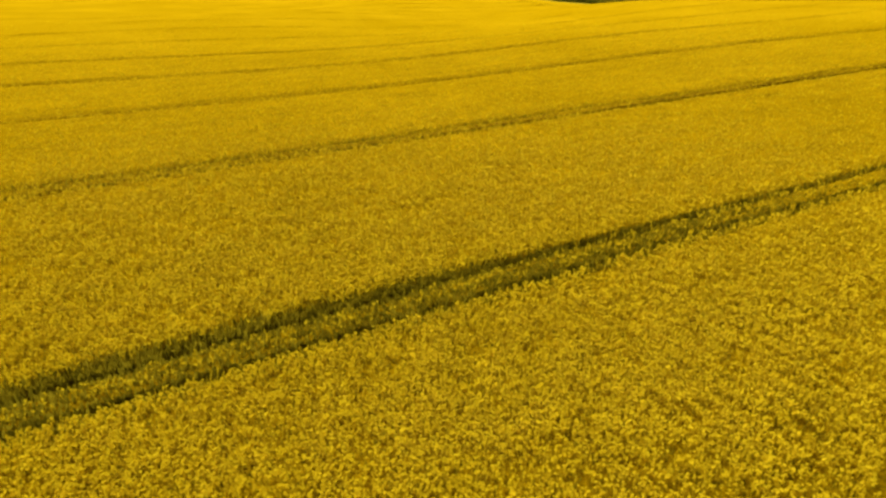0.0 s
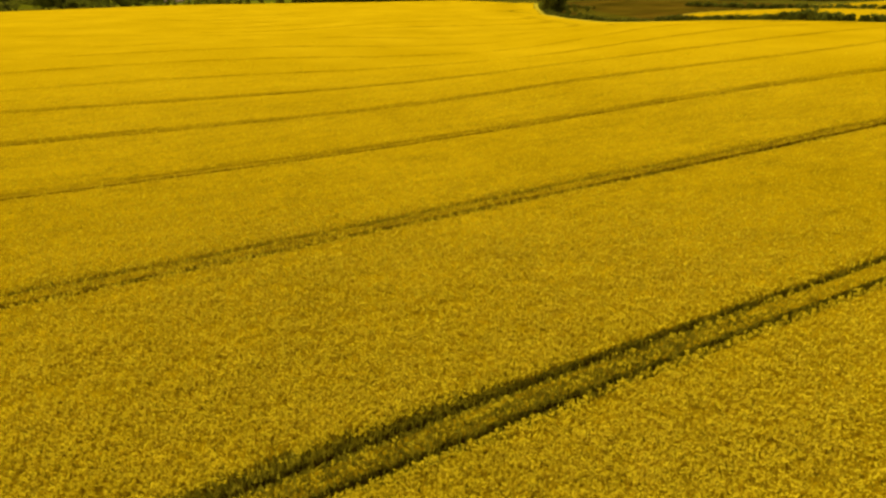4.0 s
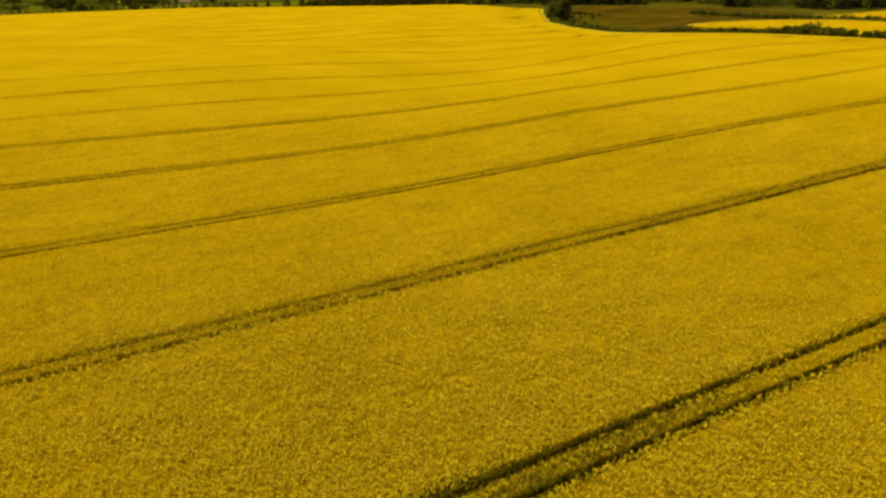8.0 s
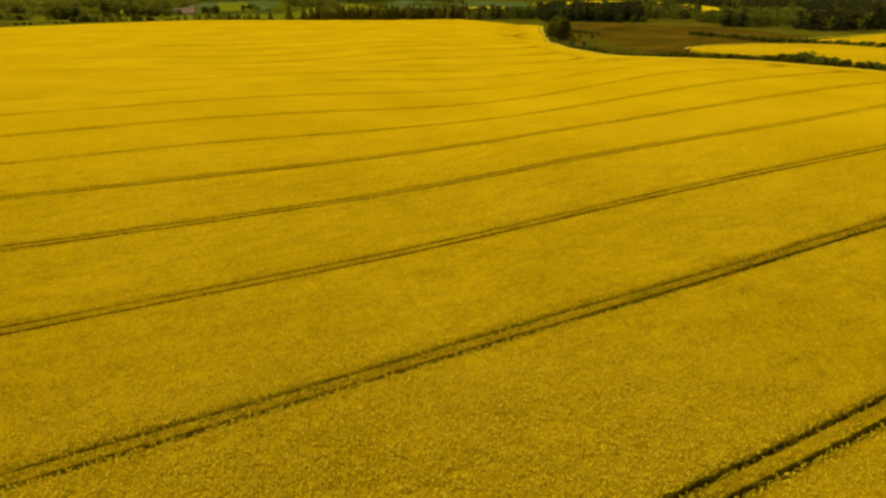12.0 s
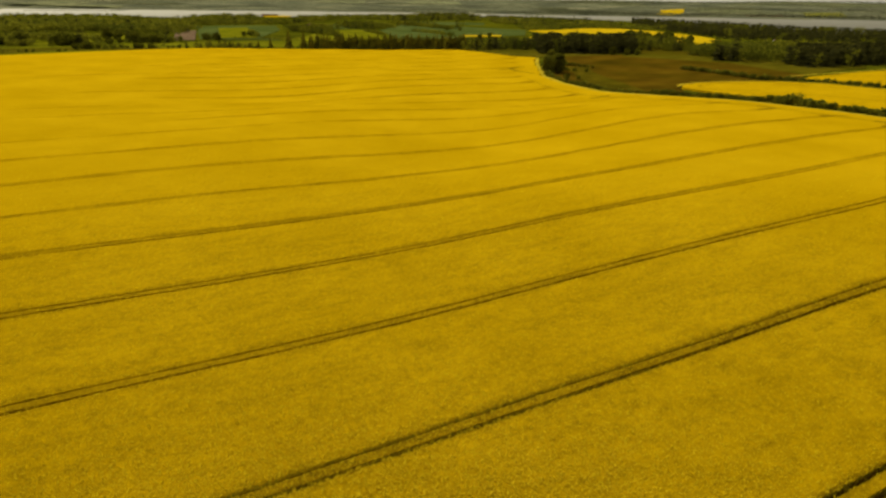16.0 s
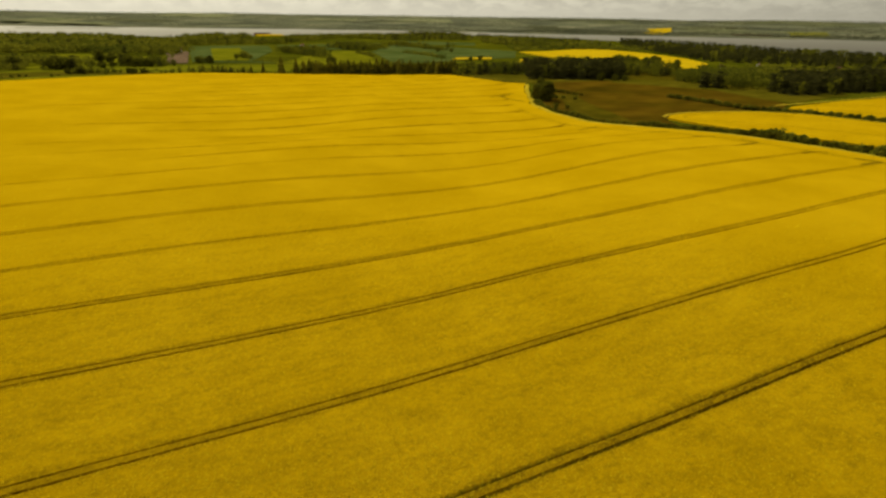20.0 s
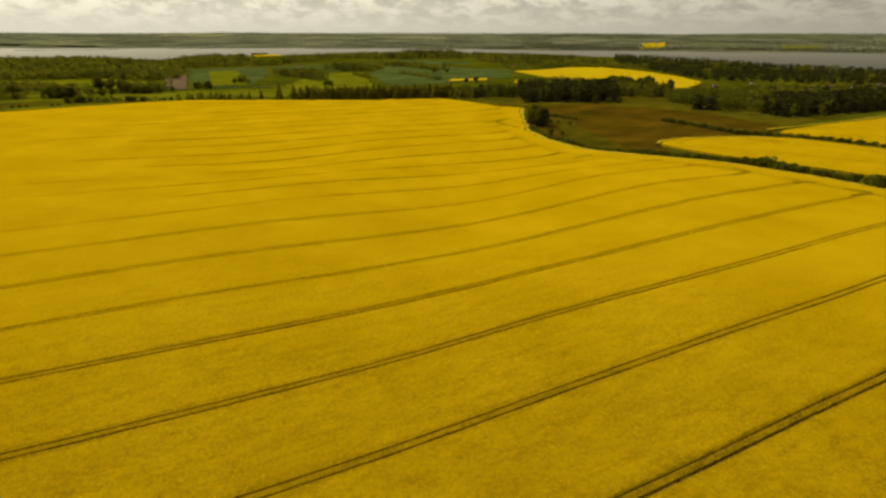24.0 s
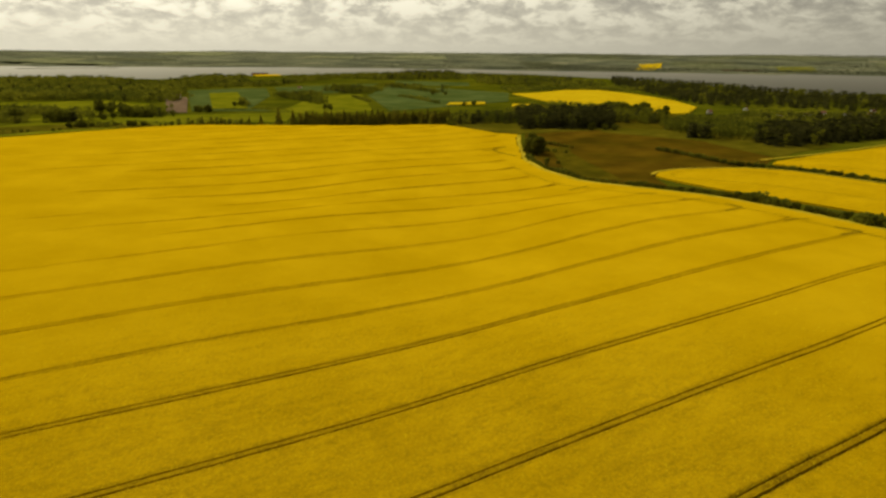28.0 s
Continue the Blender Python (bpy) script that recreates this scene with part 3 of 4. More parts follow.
fz = top(fx, fy) - 0.24 - 0.12 * smoothstep(22, 60, fd) + rng.uniform(-0.13, 0.10, len(fx)) + 0.09 * waves(fx, fy, 0.6, 21) - (0.06 * smoothstep(32, 5, s_[keep])) * (al < tk) - 0.10 * smoothstep(20, 200, fd)
cap_size = 0.94 - 0.36 * smoothstep(20, 75, fd)
me = upright_mesh("rapeseed_flowers", fx, fy, fz, fh, fw, M_FLOWER, 0.22, cap_size, 1)
tagged(new("rapeseed_flowers", me), "yellow rapeseed flower heads over green stems", "flowers", kind="stuff")

# green stems and leaves along the wheel marks near the camera's line, and between the wheels
bx, by, bz, bh, bw = [], [], [], [], []
for k in range(0, 2):
    cnt, hf, tk = (30000, 11000)[k], float(mark_half(k)), float(track(k))
    s = 8 + 22 * k + rng.normal(0, 1, cnt) * np.where(rng.rand(cnt) < 0.75, 24, 75)
    which = rng.choice([-tk - hf - 0.12, -tk + hf + 0.08, tk - hf - 0.08, tk + hf + 0.12, tk + hf + 0.5, 0.0, 0.0], cnt)
    which = np.where((which > 1.4) & (rng.rand(cnt) < smoothstep(0, 22, s - 45 * k)), 0.0, which)     # the far side stands open at one end only
    spread = np.where(which == 0.0, 0.34, np.where(which > 1.4, 0.30, 0.06))
    nn = FIRST_LINE + LINE_GAP * k + which + line_wander(s, k) + rng.normal(0, 1, cnt) * spread
    x, y = to_xy(s, nn)
    tall = np.where(which == 0.0, rng.uniform(0.2, 0.45, cnt), rng.uniform(0.35, 0.95, cnt))
    bx.append(x), by.append(y), bh.append(tall), bw.append(rng.uniform(0.055, 0.11, cnt) * (1 + np.abs(s - 8) / 60))
    bz.append(top(x, y) - np.where(which > 1.4, 0.06, 0.16) - tall + rng.uniform(-0.12, 0.08, cnt))
# stems that show between the nearest flowers
x, y = scatter(9, 40, 43, lambda q: 44 * np.minimum(1, 19 / q) ** 2 * smoothstep(40, 26, q))
al = np.abs(near_line(x, y)[0])
x, y = x[al > 1.35], y[al > 1.35]
tall = rng.uniform(0.4, 0.6, len(x))
bx.append(x), by.append(y), bh.append(tall), bw.append(rng.uniform(0.03, 0.06, len(x)))
bz.append(top(x, y) - 0.08 - tall + rng.uniform(-0.08, 0.05, len(x)))
bx, by, bz, bh, bw = [np.concatenate(q) for q in (bx, by, bz, bh, bw)]
tagged(new("rapeseed_stems", upright_mesh("rapeseed_stems", bx, by, bz, bh, bw, M_STEM, 0.12)),
       "green rapeseed stems and leaves beside the wheel marks", "crop stems", kind="stuff")


# ---- fields and meadows beyond ----
def patch_field(name, corners, mat, label, category, lift=0.35, step=14.0, bloom_value=None, kind="structure"):
    """A field laid over the land inside an outline of corners (x, y)."""
    bm = bmesh.new()
    vs = [bm.verts.new((x, y, 0)) for x, y in corners]
    f = bm.faces.new(vs)
    f.normal_update()
    if f.normal.z < 0:
        f.normal_flip()
    xs, ys = [c[0] for c in corners], [c[1] for c in corners]
    for axis, lo_, hi_ in ((0, min(xs), max(xs)), (1, min(ys), max(ys))):
        stp = max(step, (hi_ - lo_) / 40)
        v = lo_ + stp
        while v < hi_:
            co = Vector((v, 0, 0)) if axis == 0 else Vector((0, v, 0))
            no = Vector((1, 0, 0)) if axis == 0 else Vector((0, 1, 0))
            bmesh.ops.bisect_plane(bm, geom=bm.verts[:] + bm.edges[:] + bm.faces[:], plane_co=co, plane_no=no)
            v += stp
    co = np.array([v.co[:] for v in bm.verts])
    zz = land(co[:, 0], co[:, 1]) + lift
    for v, z in zip(bm.verts, zz):
        v.co.z = z
    border = [e for e in bm.edges if e.is_boundary]
    low = bmesh.ops.extrude_edge_only(bm, edges=border)["geom"]
    for v in low:
        if isinstance(v, bmesh.types.BMVert):
            v.co.z -= lift + 0.6
    me = bm_mesh(name, bm, mat)
    if bloom_value is not None:
        me.attributes.new("bloom", "FLOAT", "POINT").data.foreach_set("value", np.full(len(me.vertices), bloom_value, np.float32))
    return tagged(new(name, me), label, category, kind=kind)


YL = "yellow rapeseed field in flower beyond a hedge"
patch_field("rapeseed_field", [(132, 346), (136, 354), (150, 361), (190, 361), (214, 350), (242, 312), (330, 219), (270, 130), (200, 239), (181, 267), (154, 301), (138, 330)], M_CROP, YL, "crop field", 1.1, 10, 0.78)
patch_field("rapeseed_field", [(216, 376), (223, 384), (266, 409), (305, 429), (358, 461), (460, 470), (420, 230), (330, 236), (252, 325), (237, 344), (219, 370)], M_CROP, YL, "crop field", 1.1, 10, 0.78)
patch_field("rapeseed_field", [(148, 1118), (197, 1149), (270, 1245), (336, 1268), (366, 1099), (369, 928), (352, 815), (300, 717), (281, 716), (247, 760), (206, 790), (187, 858), (172, 945)], M_CROP_PALE,
            "distant yellow rapeseed field sloping behind dark woods", "crop field", 1.2, 25, 0.78)
patch_field("rapeseed_field", [(916, 2800), (955, 2960), (1010, 3000), (1080, 3290), (1230, 3360), (1110, 3040), (966, 2743)], M_CROP_PALE, "small yellow rapeseed field on the far shore", "crop field", 2.5, 60, 0.78)
patch_field("rapeseed_field", [(-547, 1990), (-469, 2000), (-439, 1900), (-501, 1860)], M_CROP_PALE, "narrow far yellow rapeseed field among woods", "crop field", 2.0, 40, 0.78)
patch_field("rapeseed_field", [(24, 826), (76, 842), (80, 884), (30, 866)], M_CROP_PALE, "narrow yellow strip of rapeseed behind trees", "crop field", 1.2, 25, 0.78)
patch_field("rapeseed_field", [(106, 796), (160, 800), (166, 852), (114, 848)], M_CROP_PALE, "narrow yellow strip of rapeseed behind trees", "crop field", 1.2, 25, 0.78)
patch_field("meadow", [(84, 530), (150, 556), (214, 480), (243, 437), (232, 404), (215, 380), (170, 362), (131, 345), (130, 322), (110, 318), (90, 338), (78, 352), (74, 421), (72, 455)], M_MEADOW,
            "brown and olive reed meadow in a hollow beside the wood", "meadow", 0.25, 12)
patch_field("meadow", [(76, 533), (-30, 590), (20, 640), (120, 600), (170, 566), (150, 550)], M_ROUGH, "rough olive slope below the field's far edge", "meadow", 0.3, 15)
patch_field("meadow", [(150, 560), (205, 692), (262, 712), (302, 690), (282, 630), (228, 560)], M_SEDGE, "olive rough ground with bushes below the far yellow field", "meadow", 0.2, 15)
patch_field("pasture", [(1475, 2650), (1600, 2600), (1800, 2960), (1640, 3000)], M_FARGREEN, "bright green field on the far shore", "pasture", 3.0, 60)
patch_field("pasture", [(1900, 2520), (2080, 2450), (2180, 2580), (1990, 2650)], M_FARGREEN, "bright green field on the far shore", "pasture", 3.0, 60)
patch_field("pale_field", [(1250, 2700), (1400, 2660), (1420, 2720), (1270, 2760)], M_PLOUGH, "pale bare field on the far shore", "bare field", 3.0, 60)
patch_field("meadow", [(215, 560), (262, 520), (320, 492), (300, 450), (258, 424), (232, 400), (215, 482), (150, 540), (170, 566)], M_ROUGH, "olive grass at the edge of the wood", "meadow", 0.3, 12)
rf = random.Random(77)
for i in range(38):
    a, d = radians(rf.uniform(-40, 41)), rf.uniform(2780, 4500)
    wx, wy = rf.uniform(70, 190), rf.uniform(60, 220)
    cxy = [(d * math.sin(a) + u_ * wx * rf.uniform(0.8, 1.2), d * math.cos(a) + v_ * wy * rf.uniform(0.8, 1.2)) for u_, v_ in ((-1, -1), (1, -1), (1, 1), (-1, 1))]
    if min(float(land(x, y)) for x, y in cxy) > WATER_Z + 3:
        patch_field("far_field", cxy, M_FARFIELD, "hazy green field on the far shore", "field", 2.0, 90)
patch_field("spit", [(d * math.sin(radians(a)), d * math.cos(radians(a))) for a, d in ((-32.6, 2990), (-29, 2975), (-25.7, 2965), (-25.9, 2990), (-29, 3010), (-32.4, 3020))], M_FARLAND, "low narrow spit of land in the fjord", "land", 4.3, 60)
GP, CP = "green pasture among hedges and trees", "bluish green field of young cereal"
patch_field("pasture", [(-582, 868), (-460, 913), (-366, 843), (-350, 691), (-385, 618), (-470, 600), (-620, 700)], M_PASTURE, GP, "pasture", 0.3, 30)
patch_field("pasture", [(-420, 480), (-357, 640), (-275, 672), (-150, 712), (-140, 618), (-220, 588), (-265, 565), (-345, 492)], M_PASTURE, GP, "pasture", 0.3, 30)
patch_field("cereal_field", [(-443, 1168), (-328, 1282), (-250, 1000), (-215, 760), (-180, 731), (-273, 728)], M_CEREAL, CP, "crop field", 0.45, 30)
patch_field("pasture", [(-371, 1075), (-334, 1112), (-216, 757), (-258, 754)], M_PASTURE, GP, "pasture", 1.0, 30)
patch_field("bare_plot", [(-399, 965), (-366, 965), (-270, 706), (-293, 706)], M_PLOUGH, "pinkish bare plot beside a farmhouse", "bare field", 0.9, 30)
patch_field("pasture", [(-172, 754), (-177, 999), (-113, 1068), (-64, 730), (-140, 690)], M_PASTURE, GP, "pasture", 0.4, 30)
patch_field("cereal_field", [(-100, 1035), (-88, 1430), (146, 1148), (116, 910), (2, 779), (-45, 736)], M_CEREAL, CP, "crop field", 0.45, 30)
patch_field("cereal_field", [(-87, 1665), (99, 1565), (89, 1396), (-75, 1432)], M_CEREAL, CP, "crop field", 0.45, 40)
patch_field("cereal_field", [(-320, 1320), (-120, 1500), (-130, 1130), (-240, 1030)], M_CEREAL, CP, "crop field", 0.4, 40)

patch_field("meadow", [(-430, 478), (-350, 503), (-323, 538), (-284, 560), (-240, 567), (-262, 592), (-312, 588), (-345, 578), (-390, 556)], M_ROUGH, "olive rough grass below the pasture", "meadow", 0.55, 20)
patch_field("meadow", [(86, 470), (91, 440), (86, 385), (95, 350), (112, 340), (106, 400), (104, 438), (107, 462)], M_SEDGE, "olive grass between the field's edge and the reeds", "meadow", 0.45, 12)

# pale grass margin between the crop and the hedge
mn = np.linspace(-140, 425, 190)
ms_ = edge_right(mn)
v0, v1 = to_xy(ms_ + 0.2, mn), to_xy(ms_ + 3.8 + 0.4 * np.sin(mn / 7), mn)
mv = np.concatenate([np.stack([*p, land(*p) + 1.12], -1) for p in (v0, v1)])
ii = np.arange(189)
tagged(new("grass_margin", quick_mesh("grass_margin", mv, np.stack([ii, ii + 190, ii + 191, ii + 1], -1), M_MARGIN)), "pale dry grass margin along the crop's edge", "grass", kind="stuff")


# ---- trees ----
def leaf_quads(r, centres, radii, per, size, flat=0.2):
    """Leaf sprays on the skins of some lobes: a list of quads."""
    c = np.repeat(centres, per, 0)
    rad = np.repeat(radii, per, 0)
    dv = r.normal(0, 1, c.shape)
    dv /= np.linalg.norm(dv, axis=1, keepdims=True)
    p = c + dv * rad * r.uniform(0.72, 1.08, (len(c), 1))
    nrm = dv + r.normal(0, 0.55, c.shape)
    nrm /= np.linalg.norm(nrm, axis=1, keepdims=True)
    t1 = np.cross(nrm, r.normal(0, 1, c.shape))
    t1 /= np.linalg.norm(t1, axis=1, keepdims=True)
    t2 = np.cross(nrm, t1)
    sz = size * r.uniform(0.6, 1.4, (len(c), 1))
    return np.stack([p - t1 * sz, p - t2 * sz * 0.7, p + t1 * sz, p + t2 * sz * 0.7], 1)


def broad_crown(seed, h, w, lobes=9, per=34, base=0.25):
    """Quads of a broadleaf crown of height h and width w."""
    r = np.random.RandomState(seed)
    cz_ = r.uniform(base + 0.15, 0.82, lobes) * h
    ring = np.sqrt(r.uniform(0, 1, lobes)) * w * 0.32 * (1.15 - np.abs(cz_ / h - 0.5))
    a = r.uniform(0, 6.28, lobes)
    cen = np.stack([ring * np.cos(a), ring * np.sin(a), cz_], -1)
    rad = r.uniform(0.16, 0.27, (lobes, 1)) * w * np.array([[1, 1, 0.85]])
    q = leaf_quads(r, cen, rad, per, w * 0.085)
    q[..., 2] = np.maximum(q[..., 2], base * h * 0.5)
    return q


def conifer_crown(seed, h, w, tiers=9, per=11):
    """Quads of a spruce crown: drooping sprays in tiers."""
    r = np.random.RandomState(seed)
    out = []
    for i in range(tiers):
        f = i / tiers
        z = h * (0.06 + 0.92 * f)
        rad = w * 0.5 * (1 - f) ** 0.85 * r.uniform(0.85, 1.12)
        for j in range(max(4, int(per * (1 - 0.55 * f)))):
            a = r.uniform(0, 6.28)
            d = np.array([math.cos(a), math.sin(a), 0])
            sd = np.array([-d[1], d[0], 0])
            L, W = rad * r.uniform(0.8, 1.15), max(0.25, rad * 0.42)
            root = np.array([0, 0, z + 0.10 * h])
            tip = d * L + np.array([0, 0, z - 0.03 * h])
            m = (root + tip) / 2 + np.array([0, 0, 0.012 * h])
            out.append([root, m - sd * W, tip, m + sd * W])
    return np.array(out)


def trunk_mesh(h, rad, limbs=4, seed=0, mat=None):
    """A tapered trunk with some limbs."""
    r = random.Random(seed)
    bm = bmesh.new()

    def limb(a, b, ra, rb, seg=6):
        ax = (b - a).normalized()
        sd = ax.orthogonal().normalized()
        ot = ax.cross(sd)
        ra_, rb_ = [], []
        for i in range(seg):
            t = 6.2832 * i / seg
            dv = sd * math.cos(t) + ot * math.sin(t)
            ra_.append(bm.verts.new(a + dv * ra)), rb_.append(bm.verts.new(b + dv * rb))
        for i in range(seg):
            bm.faces.new((ra_[i], ra_[(i + 1) % seg], rb_[(i + 1) % seg], rb_[i]))

    t0, t1 = Vector((0, 0, -0.4)), Vector((0.02 * h, 0.01 * h, h * 0.75))
    limb(t0, t1, rad, rad * 0.35)
    for i in range(limbs):
        f = 0.3 + 0.12 * i
        a = r.uniform(0, 6.28)
        st = t0.lerp(t1, f)
        limb(st, st + Vector((math.cos(a), math.sin(a), 0.9)) * h * 0.2, rad * 0.4, rad * 0.12, 5)
    return bm_mesh("trunk", bm, mat or M_BARK)


def quads_mesh(name, q, mat):
    return quick_mesh(name, q.reshape(-1, 3), np.arange(len(q) * 4).reshape(-1, 4), mat)


def make_tree(kind, seed, h, w, label, category, group):
    ob = thing({"spruce": "spruce_tree", "broad": "broadleaf_tree", "bush": "hedge_bush"}[kind], label, category, group)
    if kind == "spruce":
        part("trunk", trunk_mesh(h * 1.2, h * 0.018, 0, seed), ob)
        part("crown", quads_mesh("crown", conifer_crown(seed, h, w, 11, 18), M_NEEDLE_LIT), ob)
    elif kind == "broad":
        part("trunk", trunk_mesh(h, h * 0.025, 5, seed), ob)
        part("crown", quads_mesh("crown", broad_crown(seed, h, w, 16, 60, 0.03), M_LEAF), ob)
    else:
        part("trunk", trunk_mesh(h * 0.9, 0.10, 5, seed), ob)
        part("crown", quads_mesh("crown", broad_crown(seed, h, w, 10, 34, 0.02), M_LEAF), ob)
    return ob


def set_at(ob, x, y, turn_=0.0, size=1.0, sink=0.0):
    ob.matrix_basis = Matrix.LocRotScale((x, y, float(land(x, y)) - sink), Euler((0, 0, turn_)), (size,) * 3)
    return ob


def plant(models, places, used):
    """Stand models (or copies of them) at places (x, y, size)."""
    r = random.Random(len(places) * 7 + 3)
    for i, (x, y, size) in enumerate(places):
        src = models[i % len(models)]
        if src not in used:
            used.add(src)
            ob = src
        else:
            ob = copy_thing(src, pose(0, 0, 0))
        set_at(ob, x, y, r.uniform(0, 6.28), size)


used = set()
rt = random.Random(5)
HB = [make_tree("bush", 40 + i, 3.6, 4.6, "dark green hedge bush between two rapeseed fields", "bush", "bushes of the field hedge") for i in range(5)]
places = []
n_ = 60.0
while n_ < 345:
    s_ = float(edge_right(n_)) + 5.4 + rt.uniform(-0.6, 1.0)
    x, y = to_xy(s_, n_)
    gapped = 128 < n_ < 131.5 or 149 < n_ < 153.5
    if not gapped:
        big = 0.95 + 0.5 * max(0, math.sin(n_ / 8.5)) + rt.uniform(-0.12, 0.15)
        big *= 0.75 if n_ > 215 else 1.2 if n_ < 170 else 1.0
        places.append((x, y, big))
    n_ += rt.uniform(1.7, 2.6)
plant(HB, places, used)
# the second hedge
places = []
H2 = [(166, 440), (177, 418), (190, 378), (214, 357), (231, 342), (246, 320), (300, 262), (350, 210)]
for (xa, ya), (xb, yb) in zip(H2, H2[1:]):
    ln = math.hypot(xb - xa, yb - ya)
    for i in range(int(ln / 2.2)):
        f = (i + rt.random()) / int(ln / 2.2)
        places.append((xa + (xb - xa) * f + rt.uniform(-.8, .8), ya + (yb - ya) * f + rt.uniform(-.8, .8), rt.uniform(0.7, 1.05)))
plant(HB, places, used)

plant(HB, [(-343, 521, 0.8), (-339, 524, 0.9), (-336, 528, 0.7), (-319, 535, 0.7), (-317, 541, 0.6), (-314, 561, 1.1), (-308, 564, 1.0), (-303, 567, 1.2), (-298, 569, 1.0), (-292, 572, 1.1), (-287, 577, 1.2),
           (-283, 580, 0.9), (-246, 578, 0.8), (-242, 578, 1.0), (-236, 578, 1.3), (-229, 579, 0.8), (47, 818, 1.6), (60, 824, 1.9), (120, 782, 1.4), (150, 786, 1.5)], used)
BT = [make_tree("broad", 60 + i, 11.0, 8.0, "dark broadleaf tree at the corner of the field", "tree", "trees by the field corner") for i in range(3)]
plant(BT, [(74, 441, 1.42), (79, 434, 1.35), (77, 447, 1.3), (81, 441, 1.2), (76, 436, 1.0)], used)
patch_field("sandy_patch", [(86, 430), (92, 427), (99, 428), (101, 431), (94, 433), (88, 434)], M_PLOUGH, "small pale dry patch beside the corner trees", "bare ground", 0.2, 8)
plant(HB, [(80, 405, 1.0), (78, 395, 0.8), (86, 398, 0.7), (82, 375, 0.6), (88, 450, 0.9), (93, 446, 0.8), (100, 440, 0.75), (84, 462, 0.9)], used)

places = []
for i in range(13):
    f = i / 12
    places.append((84 + 25 * f + rt.uniform(-0.7, 0.7), 494 - 34 * f + rt.uniform(-1, 1), 1.05 - 0.45 * f + rt.uniform(-0.1, 0.1)))
plant(HB, places, used)

SP = [make_tree("spruce", 80 + i, 13.5, 8.6, "olive green spruce in a row behind the field", "tree", "spruce row behind the field") for i in range(5)]
places = [(-139, 584, 1.25), (-155, 582, 0.8), (-125, 582, 1.15)]
x = -120.0
while x < 22:
    places.append((x, 584 + rt.uniform(-2, 9) + 0.08 * (x + 120), rt.uniform(0.75, 1.15)))
    x += rt.uniform(1.0, 2.0)
x = -222.0
while x < -165:
    places.append((x, 588 + rt.uniform(-2, 6), rt.uniform(0.35, 0.62)))
    x += rt.uniform(2.2, 4.5)
plant(SP, places, used)
FT = [make_tree("broad", 70 + i, 10.0, 10.5, "dark green field tree standing in pasture", "tree", "trees in the pastures") for i in range(4)]
places = []
for x, y, s, c in ((-409, 618, 1.1, 5), (-349, 608, 1.2, 5), (-357, 712, 1.3, 3), (-299, 662, 1.0, 7), (-254, 716, 0.8, 3), (-304, 560, 0.7, 3), (-262, 575, .5, 4), (-330, 640, 0.8, 4),
                   (240, 729, 1.3, 2), (216, 728, 1.2, 2), (205, 696, 1.35, 4), (236, 672, 1.45, 4), (248, 602, 0.8, 6), (160, 560, 0.6, 3), (256, 712, 1.3, 3), (-201, 965, 1.0, 5), (-166, 1180, 1.2, 5), (-120, 760, 0.6, 3), (20, 1080, 0.8, 2), (-230, 800, .8, 3)):
    for i in range(c):
        places.append((x + rt.uniform(-14, 14) * (c > 1), y + rt.uniform(-10, 10), s * rt.uniform(0.75, 1.15)))
plant(FT, places, used)


# woods: far off, trees beyond counting
def inside(px, py, poly):
    out = np.zeros(len(px), bool)
    j = len(poly) - 1
    for i in range(len(poly)):
        (xi, yi), (xj, yj) = poly[i], poly[j]
        hit_ = ((yi > py) != (yj > py)) & (px < (xj - xi) * (py - yi) / (yj - yi + 1e-9) + xi)
        out ^= hit_
        j = i
    return out


def wood(outline, spacing, h, label, conifer=0.0, seed=1, name="wood"):
    r = np.random.RandomState(seed)
    xs, ys = [c[0] for c in outline], [c[1] for c in outline]
    nx, ny = int((max(xs) - min(xs)) / spacing) + 2, int((max(ys) - min(ys)) / spacing) + 2
    X, Y = np.meshgrid(min(xs) + np.arange(nx) * spacing, min(ys) + np.arange(ny) * spacing)
    X, Y = X.ravel() + r.uniform(-.45, .45, X.size) * spacing, Y.ravel() + r.uniform(-.45, .45, Y.size) * spacing
    ok = inside(X, Y, outline)
    X, Y = X[ok], Y[ok]
    Z = land(X, Y)
    ok = Z > WATER_Z + 0.3
    X, Y, Z = X[ok], Y[ok], Z[ok]
    kinds = [broad_crown(seed * 10 + i, 1.0, 1.0, 5, 11, 0.0) for i in range(4)]
    kindc = [conifer_crown(seed * 10 + i, 1.0, 0.55, 5, 7) for i in range(3)]
    qb, qc = [], []
    for x, y, z in zip(X, Y, Z):
        hh = h * r.uniform(0.75, 1.2)
        a = r.uniform(0, 6.28)
        c, s = math.cos(a), math.sin(a)
        con = r.rand() < conifer
        q = (kindc if con else kinds)[r.randint(3)]
        wide = hh if con else spacing * 1.45 * r.uniform(0.9, 1.2)
        p = np.empty_like(q)
        p[..., 0], p[..., 1] = (q[..., 0] * c - q[..., 1] * s) * wide + x, (q[..., 0] * s + q[..., 1] * c) * wide + y
        p[..., 2] = q[..., 2] * hh + z - 0.3
        (qc if con else qb).append(p)
    q = np.concatenate(qb + qc)
    fm = np.concatenate([np.zeros(sum(len(p) for p in qb), int), np.ones(sum(len(p) for p in qc), int)])
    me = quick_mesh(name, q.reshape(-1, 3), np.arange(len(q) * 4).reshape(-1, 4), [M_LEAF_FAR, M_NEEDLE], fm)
    return tagged(new(name, me), label, "wood", kind="stuff")


